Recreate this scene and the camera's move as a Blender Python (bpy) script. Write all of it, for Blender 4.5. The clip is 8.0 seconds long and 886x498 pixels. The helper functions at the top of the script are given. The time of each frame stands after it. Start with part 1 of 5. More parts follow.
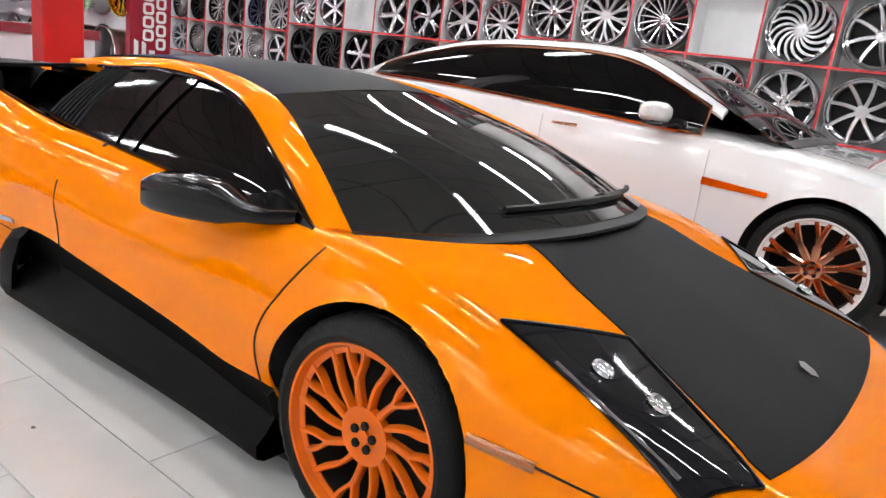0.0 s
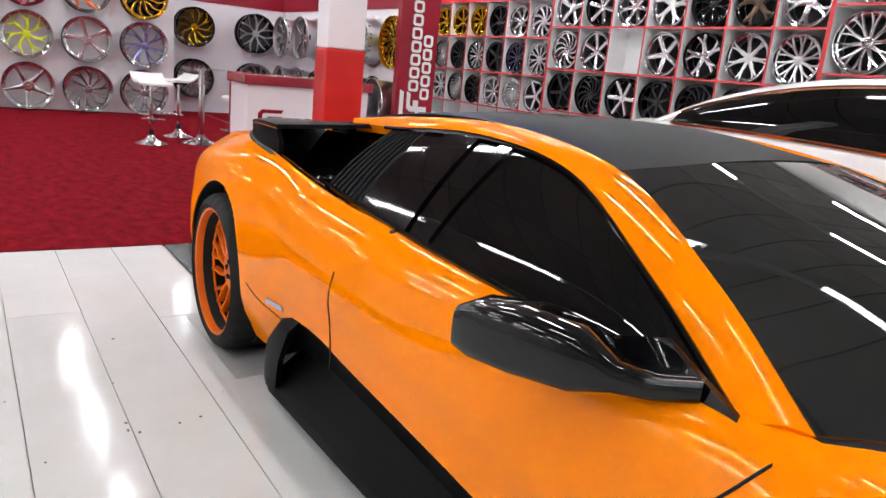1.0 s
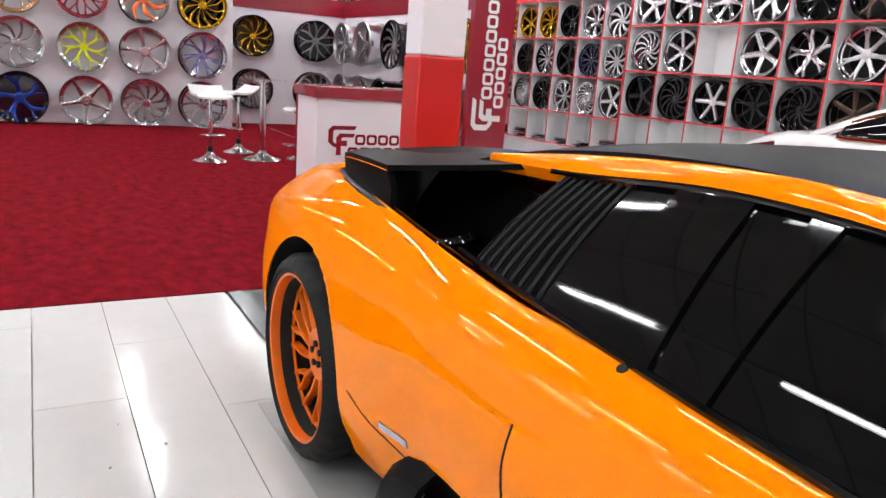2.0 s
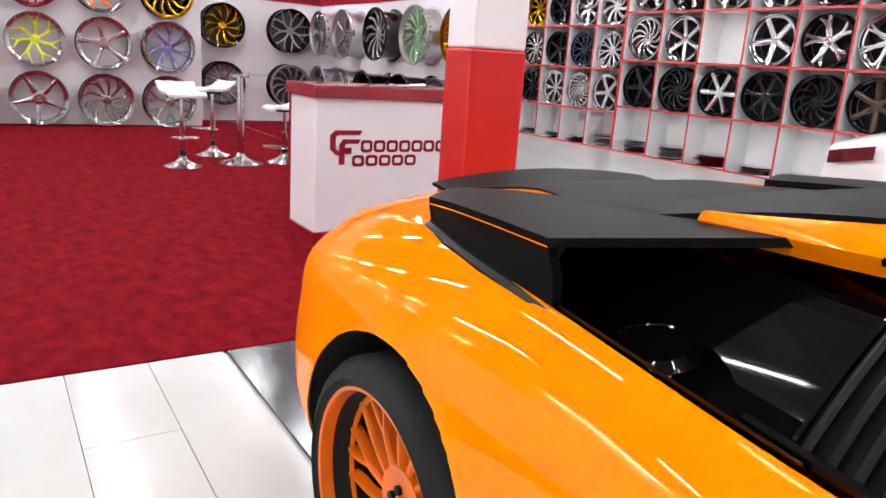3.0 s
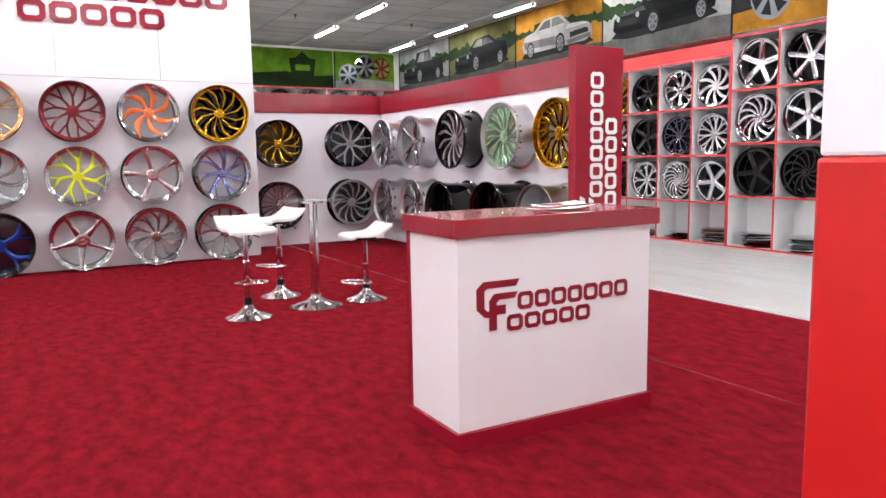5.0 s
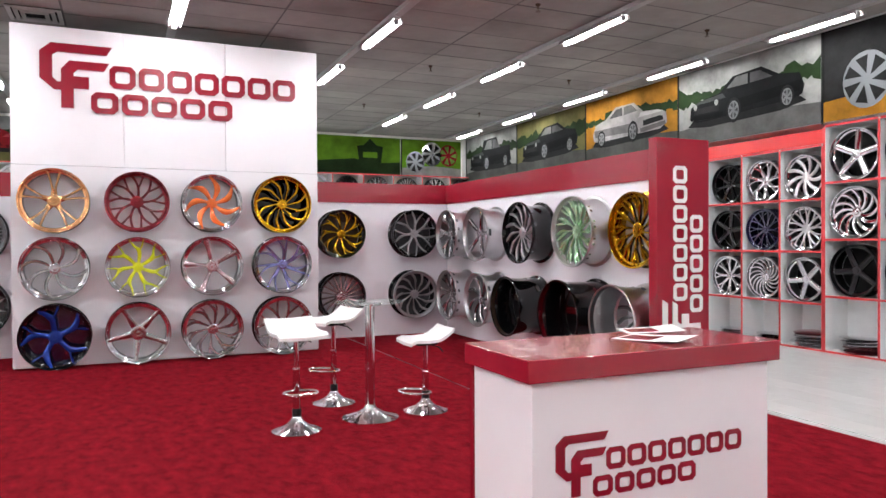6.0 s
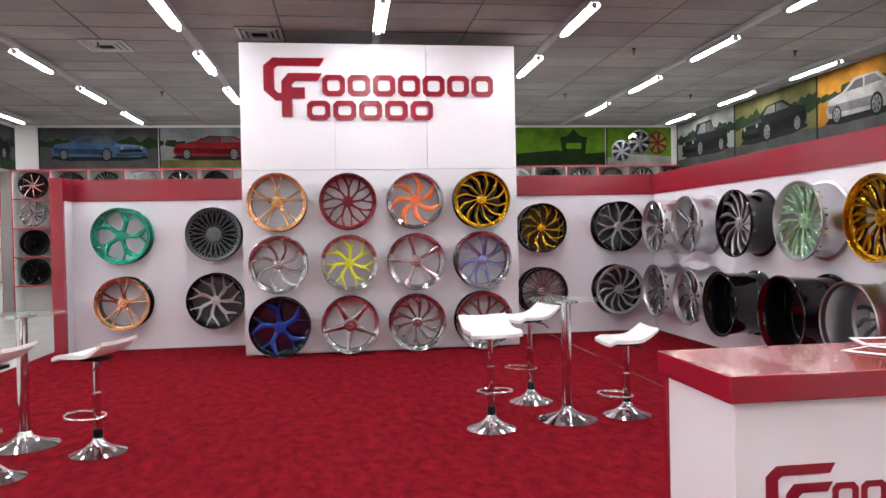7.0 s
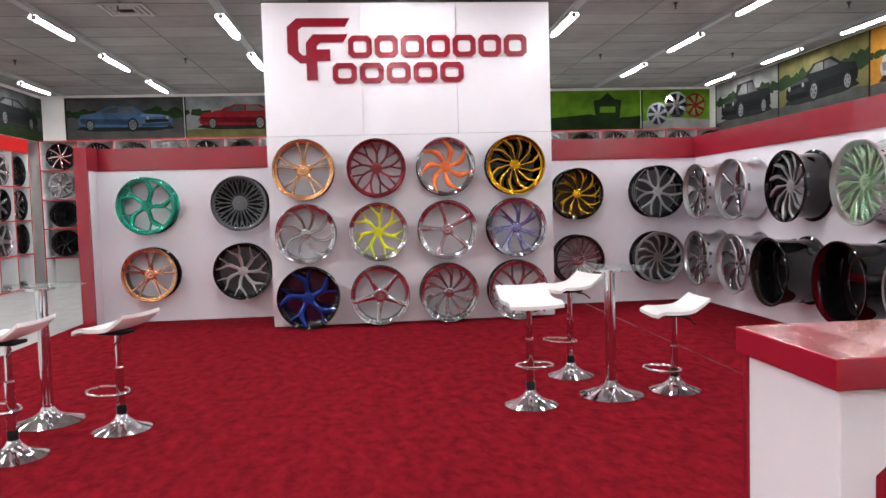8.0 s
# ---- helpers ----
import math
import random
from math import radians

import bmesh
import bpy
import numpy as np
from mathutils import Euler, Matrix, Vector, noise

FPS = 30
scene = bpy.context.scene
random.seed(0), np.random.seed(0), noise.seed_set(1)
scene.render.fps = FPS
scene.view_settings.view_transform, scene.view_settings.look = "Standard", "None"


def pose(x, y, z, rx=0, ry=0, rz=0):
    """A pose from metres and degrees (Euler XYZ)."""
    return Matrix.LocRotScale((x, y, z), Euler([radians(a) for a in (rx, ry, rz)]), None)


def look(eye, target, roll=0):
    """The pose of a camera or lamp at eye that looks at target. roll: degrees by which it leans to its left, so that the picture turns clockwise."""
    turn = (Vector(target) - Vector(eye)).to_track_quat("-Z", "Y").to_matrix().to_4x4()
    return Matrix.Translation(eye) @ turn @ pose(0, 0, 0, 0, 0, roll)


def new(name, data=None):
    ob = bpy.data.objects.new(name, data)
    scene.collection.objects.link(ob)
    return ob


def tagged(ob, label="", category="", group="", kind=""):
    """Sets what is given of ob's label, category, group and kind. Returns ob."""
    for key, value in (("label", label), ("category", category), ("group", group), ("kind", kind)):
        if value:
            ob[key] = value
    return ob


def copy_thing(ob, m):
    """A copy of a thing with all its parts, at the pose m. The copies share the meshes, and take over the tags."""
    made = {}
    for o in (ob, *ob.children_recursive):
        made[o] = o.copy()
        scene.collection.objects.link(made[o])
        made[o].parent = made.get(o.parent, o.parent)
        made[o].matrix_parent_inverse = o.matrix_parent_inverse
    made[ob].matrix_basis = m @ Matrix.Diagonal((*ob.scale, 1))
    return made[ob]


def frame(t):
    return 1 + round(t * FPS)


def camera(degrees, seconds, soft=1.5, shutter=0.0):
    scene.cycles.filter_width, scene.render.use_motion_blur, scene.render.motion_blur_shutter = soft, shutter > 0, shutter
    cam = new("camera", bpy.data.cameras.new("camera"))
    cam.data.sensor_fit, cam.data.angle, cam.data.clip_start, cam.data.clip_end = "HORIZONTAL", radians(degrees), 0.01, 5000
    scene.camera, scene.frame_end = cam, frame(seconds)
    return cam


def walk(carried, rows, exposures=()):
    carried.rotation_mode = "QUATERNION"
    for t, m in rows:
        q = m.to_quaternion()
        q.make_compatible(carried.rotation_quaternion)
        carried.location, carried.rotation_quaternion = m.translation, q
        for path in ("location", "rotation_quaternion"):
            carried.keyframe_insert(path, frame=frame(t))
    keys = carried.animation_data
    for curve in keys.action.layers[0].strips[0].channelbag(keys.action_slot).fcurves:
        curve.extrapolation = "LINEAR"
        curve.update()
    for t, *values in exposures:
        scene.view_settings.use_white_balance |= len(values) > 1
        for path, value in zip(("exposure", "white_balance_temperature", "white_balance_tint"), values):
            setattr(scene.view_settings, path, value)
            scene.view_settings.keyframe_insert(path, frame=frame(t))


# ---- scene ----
cam = camera(63.4, 8.0)
PATH = [
    (0, (-1.126, -1.024, 1.264), (-2.273, 0.53, 0.746), 7.4),
    (0.2, (-1.303, -0.95, 1.246), (-2.567, 0.519, 0.755), 7.5),
    (0.3, (-1.391, -0.929, 1.269), (-2.735, 0.468, 0.776), 6.1),
    (0.5, (-1.543, -0.81, 1.286), (-2.995, 0.478, 0.804), 5.9),
    (1, (-1.937, -0.711, 1.252), (-3.539, 0.386, 0.773), 5.6),
    (1.5, (-2.369, -0.641, 1.288), (-4.025, 0.369, 0.802), 5.0),
    (1.7, (-2.552, -0.594, 1.249), (-4.232, 0.378, 0.77), 4.4),
    (2.8, (-3.559, -0.494, 1.282), (-5.198, 0.537, 0.782), 4.0),
    (3, (-3.734, -0.474, 1.261), (-5.359, 0.579, 0.758), 3.9),
    (3.5, (-4.215, -0.367, 1.281), (-5.814, 0.73, 0.792), 3.8),
    (4, (-4.633, -0.321, 1.274), (-6.138, 0.929, 0.859), 4.8),
    (4.5, (-5.069, -0.313, 1.28), (-6.613, 0.878, 0.835), 2.3),
    (4.7, (-5.245, -0.287, 1.284), (-6.892, 0.781, 0.901), 0.6),
    (5.8, (-5.891, -0.042, 1.495), (-7.675, 0.861, 1.451), -0.3),
    (6, (-5.968, 0.016, 1.496), (-7.792, 0.835, 1.475), -0.3),
    (6.5, (-6.061, 0.119, 1.514), (-7.991, 0.643, 1.501), -0.9),
    (7, (-6.112, 0.181, 1.516), (-8.094, 0.446, 1.482), -1.2),
    (7.5, (-6.221, 0.153, 1.493), (-8.218, 0.244, 1.427), -1.3),
    (8, (-6.448, 0.167, 1.488), (-8.436, 0.353, 1.371), -1.7),
]
EXPOSURES = [(0.0, -0.1), (0.6, -0.15), (1.5, -0.15), (3.0, 0.14), (3.5, 0.17), (4.5, 0.3), (6.0, 0.06), (8.0, -0.1)]
walk(cam, [(t, look(eye, target, roll)) for t, eye, target, roll in PATH], EXPOSURES)

# ---- world and light ----
H_CEIL = 4.27
world = bpy.data.worlds.new("world")
scene.world = world
world.use_nodes = True
world.node_tree.nodes["Background"].inputs[0].default_value = (0.8, 0.85, 0.9, 1)
world.node_tree.nodes["Background"].inputs[1].default_value = 0.02


# ---- materials ----
def mat(name, colour, rough=0.5, metal=0.0, coat=0.0, emit=0.0, vary=0.0, scale=8.0, bump=0.0, bscale=60.0, spec=0.5, stretch=(1, 1, 1), rvary=0.0, island=0.0, pieces=False, transmission=0.0, alpha=1.0):
    m = bpy.data.materials.new(name)
    m.use_nodes = True
    nt = m.node_tree
    p = nt.nodes["Principled BSDF"]
    c = (*colour, 1)
    p.inputs["Base Color"].default_value = c
    p.inputs["Roughness"].default_value = rough
    p.inputs["Metallic"].default_value = metal
    p.inputs["Coat Weight"].default_value = coat
    p.inputs["Coat Roughness"].default_value = 0.03
    p.inputs["Specular IOR Level"].default_value = spec
    p.inputs["Transmission Weight"].default_value = transmission
    p.inputs["Alpha"].default_value = alpha
    if emit:
        p.inputs["Emission Color"].default_value = c
        p.inputs["Emission Strength"].default_value = emit
    tc = nt.nodes.new("ShaderNodeTexCoord")
    mp = nt.nodes.new("ShaderNodeMapping")
    mp.inputs["Scale"].default_value = stretch
    nt.links.new(tc.outputs["Object"], mp.inputs["Vector"])
    src = None
    if vary or rvary:
        n1 = nt.nodes.new("ShaderNodeTexNoise")
        n1.inputs["Scale"].default_value = scale
        n1.inputs["Detail"].default_value = 6
        n1.inputs["Roughness"].default_value = 0.65
        nt.links.new(mp.outputs["Vector"], n1.inputs["Vector"])
        if vary:
            mr = nt.nodes.new("ShaderNodeMapRange")
            mr.inputs[1].default_value, mr.inputs[2].default_value = 0.3, 0.7
            mr.inputs[3].default_value, mr.inputs[4].default_value = 1 - vary, 1 + vary
            nt.links.new(n1.outputs["Fac"], mr.inputs[0])
            mx = nt.nodes.new("ShaderNodeMix")
            mx.data_type, mx.blend_type = "RGBA", "MULTIPLY"
            mx.inputs[0].default_value = 1
            mx.inputs[6].default_value = c
            nt.links.new(mr.outputs[0], mx.inputs[7])
            src = mx.outputs[2]
            nt.links.new(src, p.inputs["Base Color"])
        if rvary:
            m2 = nt.nodes.new("ShaderNodeMapRange")
            m2.inputs[3].default_value, m2.inputs[4].default_value = max(0.0, rough - rvary), rough + rvary
            nt.links.new(n1.outputs["Fac"], m2.inputs[0])
            nt.links.new(m2.outputs[0], p.inputs["Roughness"])
    if island:
        oi = nt.nodes.new("ShaderNodeNewGeometry" if pieces else "ShaderNodeObjectInfo")
        m3 = nt.nodes.new("ShaderNodeMapRange")
        m3.inputs[3].default_value, m3.inputs[4].default_value = 1 - island, 1 + island
        nt.links.new(oi.outputs["Random Per Island" if pieces else "Random"], m3.inputs[0])
        m4 = nt.nodes.new("ShaderNodeMix")
        m4.data_type, m4.blend_type = "RGBA", "MULTIPLY"
        m4.inputs[0].default_value = 1
        m4.inputs[6].default_value = c
        if src:
            nt.links.new(src, m4.inputs[6])
        nt.links.new(m3.outputs[0], m4.inputs[7])
        nt.links.new(m4.outputs[2], p.inputs["Base Color"])
    if bump:
        n2 = nt.nodes.new("ShaderNodeTexNoise")
        n2.inputs["Scale"].default_value = bscale
        n2.inputs["Detail"].default_value = 4
        nt.links.new(mp.outputs["Vector"], n2.inputs["Vector"])
        b = nt.nodes.new("ShaderNodeBump")
        b.inputs["Strength"].default_value = bump
        b.inputs["Distance"].default_value = 0.01
        nt.links.new(n2.outputs["Fac"], b.inputs["Height"])
        nt.links.new(b.outputs["Normal"], p.inputs["Normal"])
    return m


M_ORANGE = mat("orange_paint", (0.94, 0.225, 0.0), 0.5, coat=0.62, vary=0.02, scale=3, spec=0.0)
M_ORANGE.node_tree.nodes["Principled BSDF"].inputs["Coat Roughness"].default_value = 0.015
M_ORANGE.node_tree.nodes["Principled BSDF"].inputs["Coat IOR"].default_value = 1.42
M_SILL = mat("sill_black", (0.002, 0.002, 0.002), 0.55, vary=0.2, scale=20, spec=0.08)
M_ORANGE_RIM = mat("orange_rim", (0.72, 0.135, 0.004), 0.35, coat=0.3, vary=0.05, scale=5, spec=0.2)
M_MATTE = mat("matte_black_wrap", (0.004, 0.0041, 0.0045), 0.5, vary=0.12, scale=4, bump=0.03, bscale=400, spec=0.06)
M_GLOSSBLK = mat("gloss_black", (0.0025, 0.0025, 0.003), 0.06, coat=0.5, spec=0.2)
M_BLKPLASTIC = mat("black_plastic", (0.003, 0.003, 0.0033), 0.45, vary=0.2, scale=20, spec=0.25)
M_TINT = mat("tinted_glass", (0.002, 0.0022, 0.0025), 0.02, spec=0.45)
M_SCREEN = mat("windscreen_glass", (0.012, 0.013, 0.013), 0.02, spec=0.85)
M_LAMPGLASS = mat("headlight_glass", (0.008, 0.008, 0.01), 0.05, coat=0.6, spec=0.3)
M_RUBBER = mat("tyre_rubber", (0.008, 0.008, 0.008), 0.7, spec=0.25, vary=0.2, scale=30, bump=0.2, bscale=120)
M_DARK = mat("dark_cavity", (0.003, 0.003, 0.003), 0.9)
M_WHITECAR = mat("white_car_paint", (0.82, 0.8, 0.8), 0.25, coat=1.0, vary=0.02, scale=3)
M_CHROME = mat("chrome", (0.7, 0.7, 0.72), 0.08, metal=1.0, rvary=0.03, scale=12)
M_BRUSHED = mat("brushed_aluminium", (0.55, 0.55, 0.56), 0.28, metal=1.0, vary=0.12, scale=30, stretch=(1, 1, 12))
M_ROSE = mat("rose_gold", (0.78, 0.36, 0.22), 0.12, metal=1.0, vary=0.1, scale=10)
M_COPPER = mat("copper", (0.72, 0.38, 0.18), 0.2, metal=1.0, vary=0.1, scale=10)
M_GOLD = mat("gold_anodised", (0.5, 0.28, 0.015), 0.18, metal=1.0, vary=0.12, scale=10)
M_RED_M = mat("red_candy", (0.17, 0.003, 0.010), 0.2, metal=0.6, coat=0.4)
M_BLUE_M = mat("blue_candy", (0.004, 0.035, 0.26), 0.2, metal=0.6, coat=0.4)
M_TEAL_M = mat("teal_candy", (0.003, 0.27, 0.17), 0.2, metal=0.7, coat=0.4)
M_ORANGE_M = mat("orange_candy", (0.7, 0.15, 0.03), 0.25, metal=0.3, coat=0.4)
M_YELLOW_M = mat("yellow_paint", (0.6, 0.66, 0.01), 0.25, coat=0.4)
M_GREEN_M = mat("mint_machined", (0.42, 0.66, 0.42), 0.22, metal=0.8, coat=0.5)
M_VIOLET_M = mat("violet_machined", (0.30, 0.30, 0.62), 0.16, metal=0.9, coat=0.5)
M_MAROON_M = mat("maroon_machined", (0.5, 0.36, 0.38), 0.16, metal=0.8, coat=0.5)
M_GUN = mat("gunmetal", (0.12, 0.125, 0.13), 0.3, metal=0.8)
M_NAVY = mat("navy_gloss", (0.006, 0.006, 0.03), 0.15, coat=1.0)
M_BRONZE = mat("bronze_dark", (0.07, 0.045, 0.03), 0.3, metal=0.7)
M_CARPET = mat("red_carpet", (0.205, 0.0068, 0.0135), 0.95, vary=0.37, scale=7.0, bump=0.9, bscale=220, spec=0.03, stretch=(1, 1.5, 1))
M_FLOORW = mat("white_gloss_floor", (0.65, 0.65, 0.635), 0.13, vary=0.05, scale=2.5, rvary=0.06, bump=0.02, bscale=8, island=0.03)
M_SEAM = mat("floor_seam", (0.42, 0.41, 0.4), 0.6)
M_BLACKTILE = mat("black_tile", (0.02, 0.021, 0.023), 0.16, vary=0.3, scale=6, rvary=0.08, bump=0.06, bscale=14)
M_BOOTH = mat("white_laminate", (0.84, 0.81, 0.845), 0.16, vary=0.015, scale=2, bump=0.01, bscale=3)
M_BOOTHMAT = mat("white_satin_panel", (0.84, 0.80, 0.85), 0.35, vary=0.02, scale=2)
M_REDBAND = mat("dark_red_laminate", (0.27, 0.008, 0.022), 0.2, coat=0.3, vary=0.04, scale=3)
M_REDPOST = mat("red_column_paint", (0.52, 0.013, 0.013), 0.3, vary=0.03, scale=3, bump=0.02, bscale=30)
M_LOGO = mat("dark_red_logo", (0.24, 0.004, 0.018), 0.25)
M_LOGOW = mat("white_logo", (0.8, 0.78, 0.78), 0.4)
M_CUBEW = mat("cube_white_melamine", (0.76, 0.76, 0.76), 0.45, vary=0.04, scale=5)
M_CUBER = mat("cube_red_edge", (0.5, 0.03, 0.035), 0.45, vary=0.05, scale=9)
M_WALLW = mat("hall_wall", (0.7, 0.68, 0.66), 0.7, vary=0.04, scale=1.5)
M_CEIL = mat("ceiling_tile", (0.27, 0.262, 0.247), 0.85, vary=0.2, scale=1.1, bump=0.15, bscale=90, island=0.14, pieces=True)
M_GRIDBAR = mat("ceiling_grid", (0.05, 0.05, 0.048), 0.5, vary=0.1, scale=5)
M_LAMPBODY = mat("lamp_housing", (0.32, 0.32, 0.32), 0.4)
M_TUBE = mat("fluorescent_tube", (0.96, 0.975, 1.0), 0.5, emit=128.0)
M_SEAT = mat("white_seat", (0.86, 0.85, 0.84), 0.35, coat=0.2)
M_GLASS = mat("table_glass", (0.5, 0.6, 0.57), 0.02, alpha=0.16, spec=0.6)
M_PAPER = mat("paper", (0.8, 0.77, 0.76), 0.6, vary=0.05, scale=20)
M_GREY = mat("grey_plate", (0.45, 0.45, 0.44), 0.35, metal=0.3, vary=0.1, scale=9)
M_AMBER = mat("amber_marker", (0.35, 0.1, 0.005), 0.2, coat=1.0)


# ---- mesh tools ----
def mesh_ob(name, bm, material, parent=None, label="", smooth=True, angle=35):
    me = bpy.data.meshes.new(name)
    bmesh.ops.recalc_face_normals(bm, faces=bm.faces[:])
    if smooth:
        lim = radians(angle)
        for f in bm.faces:
            f.smooth = True
        for e in bm.edges:
            if len(e.link_faces) == 2 and e.calc_face_angle(0) > lim:
                e.smooth = False
    bm.to_mesh(me)
    bm.free()
    for m in (material if isinstance(material, (list, tuple)) else [material]):
        me.materials.append(m)
    ob = new(name, me)
    if parent:
        ob.parent = parent
    if label:
        ob["label"] = label
    return ob


def part(name, bm, material, parent, label="", **k):
    return mesh_ob(name, bm, material, parent, label, **k)


def thing(name, label, category, m=None, group=""):
    e = new(name)
    e.empty_display_size = 0.1
    if m is not None:
        e.matrix_basis = m
    return tagged(e, label, category, group)


def structure(name, bm, material, label, category="structure", smooth=False):
    return tagged(mesh_ob(name, bm, material, smooth=smooth), label, category, kind="structure")


def add_box(bm, x0, x1, y0, y1, z0, z1, bevel=0.0):
    r = bmesh.ops.create_cube(bm, size=1)
    bmesh.ops.scale(bm, vec=(x1 - x0, y1 - y0, z1 - z0), verts=r["verts"])
    bmesh.ops.translate(bm, vec=((x0 + x1) / 2, (y0 + y1) / 2, (z0 + z1) / 2), verts=r["verts"])
    if bevel:
        es = list({e for v in r["verts"] for e in v.link_edges})
        bmesh.ops.bevel(bm, geom=es, offset=bevel, segments=2, affect="EDGES", profile=0.5)
    return bm


def box(x0, x1, y0, y1, z0, z1, bevel=0.0):
    return add_box(bmesh.new(), min(x0, x1), max(x0, x1), min(y0, y1), max(y0, y1), min(z0, z1), max(z0, z1), bevel)


def lathe(profile, n=40, bm=None, close=False):
    """Revolve (r, z) round the z axis."""
    bm = bm or bmesh.new()
    rings = []
    for r, z in profile:
        rings.append([bm.verts.new((r * math.cos(2 * math.pi * i / n), r * math.sin(2 * math.pi * i / n), z)) for i in range(n)])
    pairs = list(zip(rings, rings[1:])) + ([(rings[-1], rings[0])] if close else [])
    for a, b in pairs:
        for i in range(n):
            bm.faces.new((a[i], a[(i + 1) % n], b[(i + 1) % n], b[i]))
    return bm


def tube(points, r, n=8, bm=None, closed=False):
    bm = bm or bmesh.new()
    pts = [Vector(p) for p in points]
    rings = []
    for i, p in enumerate(pts):
        a = pts[i - 1] if (i > 0 or closed) else pts[i]
        b = pts[(i + 1) % len(pts)] if (i < len(pts) - 1 or closed) else pts[i]
        d = (b - a).normalized()
        s = d.orthogonal().normalized() if i == 0 else (s - d * s.dot(d)).normalized()
        t = d.cross(s)
        rings.append([bm.verts.new(p + r * (math.cos(2 * math.pi * k / n) * s + math.sin(2 * math.pi * k / n) * t)) for k in range(n)])
    pairs = list(zip(rings, rings[1:])) + ([(rings[-1], rings[0])] if closed else [])
    for a, b in pairs:
        for k in range(n):
            bm.faces.new((a[k], a[(k + 1) % n], b[(k + 1) % n], b[k]))
    if not closed:
        bm.faces.new(rings[0][::-1])
        bm.faces.new(rings[-1])
    return bm


def grid(rows, bm=None, thick=None):
    """Skin over rows of points; thick: a vector by which a second skin lies behind, with the rim closed."""
    bm = bm or bmesh.new()
    vs = [[bm.verts.new(p) for p in row] for row in rows]
    for a, b in zip(vs, vs[1:]):
        for i in range(len(a) - 1):
            bm.faces.new((a[i], a[i + 1], b[i + 1], b[i]))
    if thick is not None:
        t = Vector(thick)
        ws = [[bm.verts.new(Vector(p) + t) for p in row] for row in rows]
        for a, b in zip(ws, ws[1:]):
            for i in range(len(a) - 1):
                bm.faces.new((a[i], b[i], b[i + 1], a[i + 1]))
        rim = vs[0] + [r[-1] for r in vs[1:]] + vs[-1][-2::-1] + [r[0] for r in vs[-2:0:-1]]
        rim2 = ws[0] + [r[-1] for r in ws[1:]] + ws[-1][-2::-1] + [r[0] for r in ws[-2:0:-1]]
        for i in range(len(rim)):
            j = (i + 1) % len(rim)
            bm.faces.new((rim[i], rim2[i], rim2[j], rim[j]))
    return bm


def prism(poly, z0, z1, bm=None):
    """Extrude a 2D polygon from z0 to z1."""
    bm = bm or bmesh.new()
    a = [bm.verts.new((x, y, z0)) for x, y in poly]
    b = [bm.verts.new((x, y, z1)) for x, y in poly]
    bm.faces.new(a[::-1])
    bm.faces.new(b)
    for i in range(len(a)):
        j = (i + 1) % len(a)
        bm.faces.new((a[i], a[j], b[j], b[i]))
    return bm


def turn_bm(bm, m):
    bmesh.ops.transform(bm, matrix=m, verts=bm.verts[:])
    return bm


def spline(keys, x):
    """Smooth value at x through (x, v...) keys in rising x (monotone-ish Hermite)."""
    if x <= keys[0][0]:
        return keys[0][1]
    if x >= keys[-1][0]:
        return keys[-1][1]
    for i in range(len(keys) - 1):
        x0, y0 = keys[i]
        x1, y1 = keys[i + 1]
        if x0 <= x <= x1:
            h = x1 - x0
            def slope(k):
                if k <= 0 or k >= len(keys) - 1:
                    a = max(0, min(k, len(keys) - 2))
                    return (keys[a + 1][1] - keys[a][1]) / (keys[a + 1][0] - keys[a][0])
                return (keys[k + 1][1] - keys[k - 1][1]) / (keys[k + 1][0] - keys[k - 1][0])
            m0, m1 = slope(i), slope(i + 1)
            t = (x - x0) / h
            return (2 * t**3 - 3 * t**2 + 1) * y0 + (t**3 - 2 * t**2 + t) * h * m0 + (-2 * t**3 + 3 * t**2) * y1 + (t**3 - t**2) * h * m1
    return keys[-1][1]


def curve_pts(ctrl, n):
    """n points of a Catmull-Rom curve through ctrl."""
    c = [Vector(p) for p in ctrl]
    c = [2 * c[0] - c[1]] + c + [2 * c[-1] - c[-2]]
    out = []
    m = len(c) - 3
    for k in range(n):
        s = k / (n - 1) * m
        i = min(int(s), m - 1)
        t = s - i
        a, b, d, e = c[i:i + 4]
        out.append(0.5 * ((2 * b) + (d - a) * t + (2 * a - 5 * b + 4 * d - e) * t * t + (3 * b - a - 3 * d + e) * t**3))
    return out


def between(c0, c1, n, bulge=(0, 0, 0)):
    """Rows of points from curve c0 to curve c1, bulging in the middle."""
    bl = Vector(bulge)
    return [[a.lerp(b, k / (n - 1)) + bl * (4 * (k / (n - 1)) * (1 - k / (n - 1))) for k in range(n)] for a, b in zip(c0, c1)]


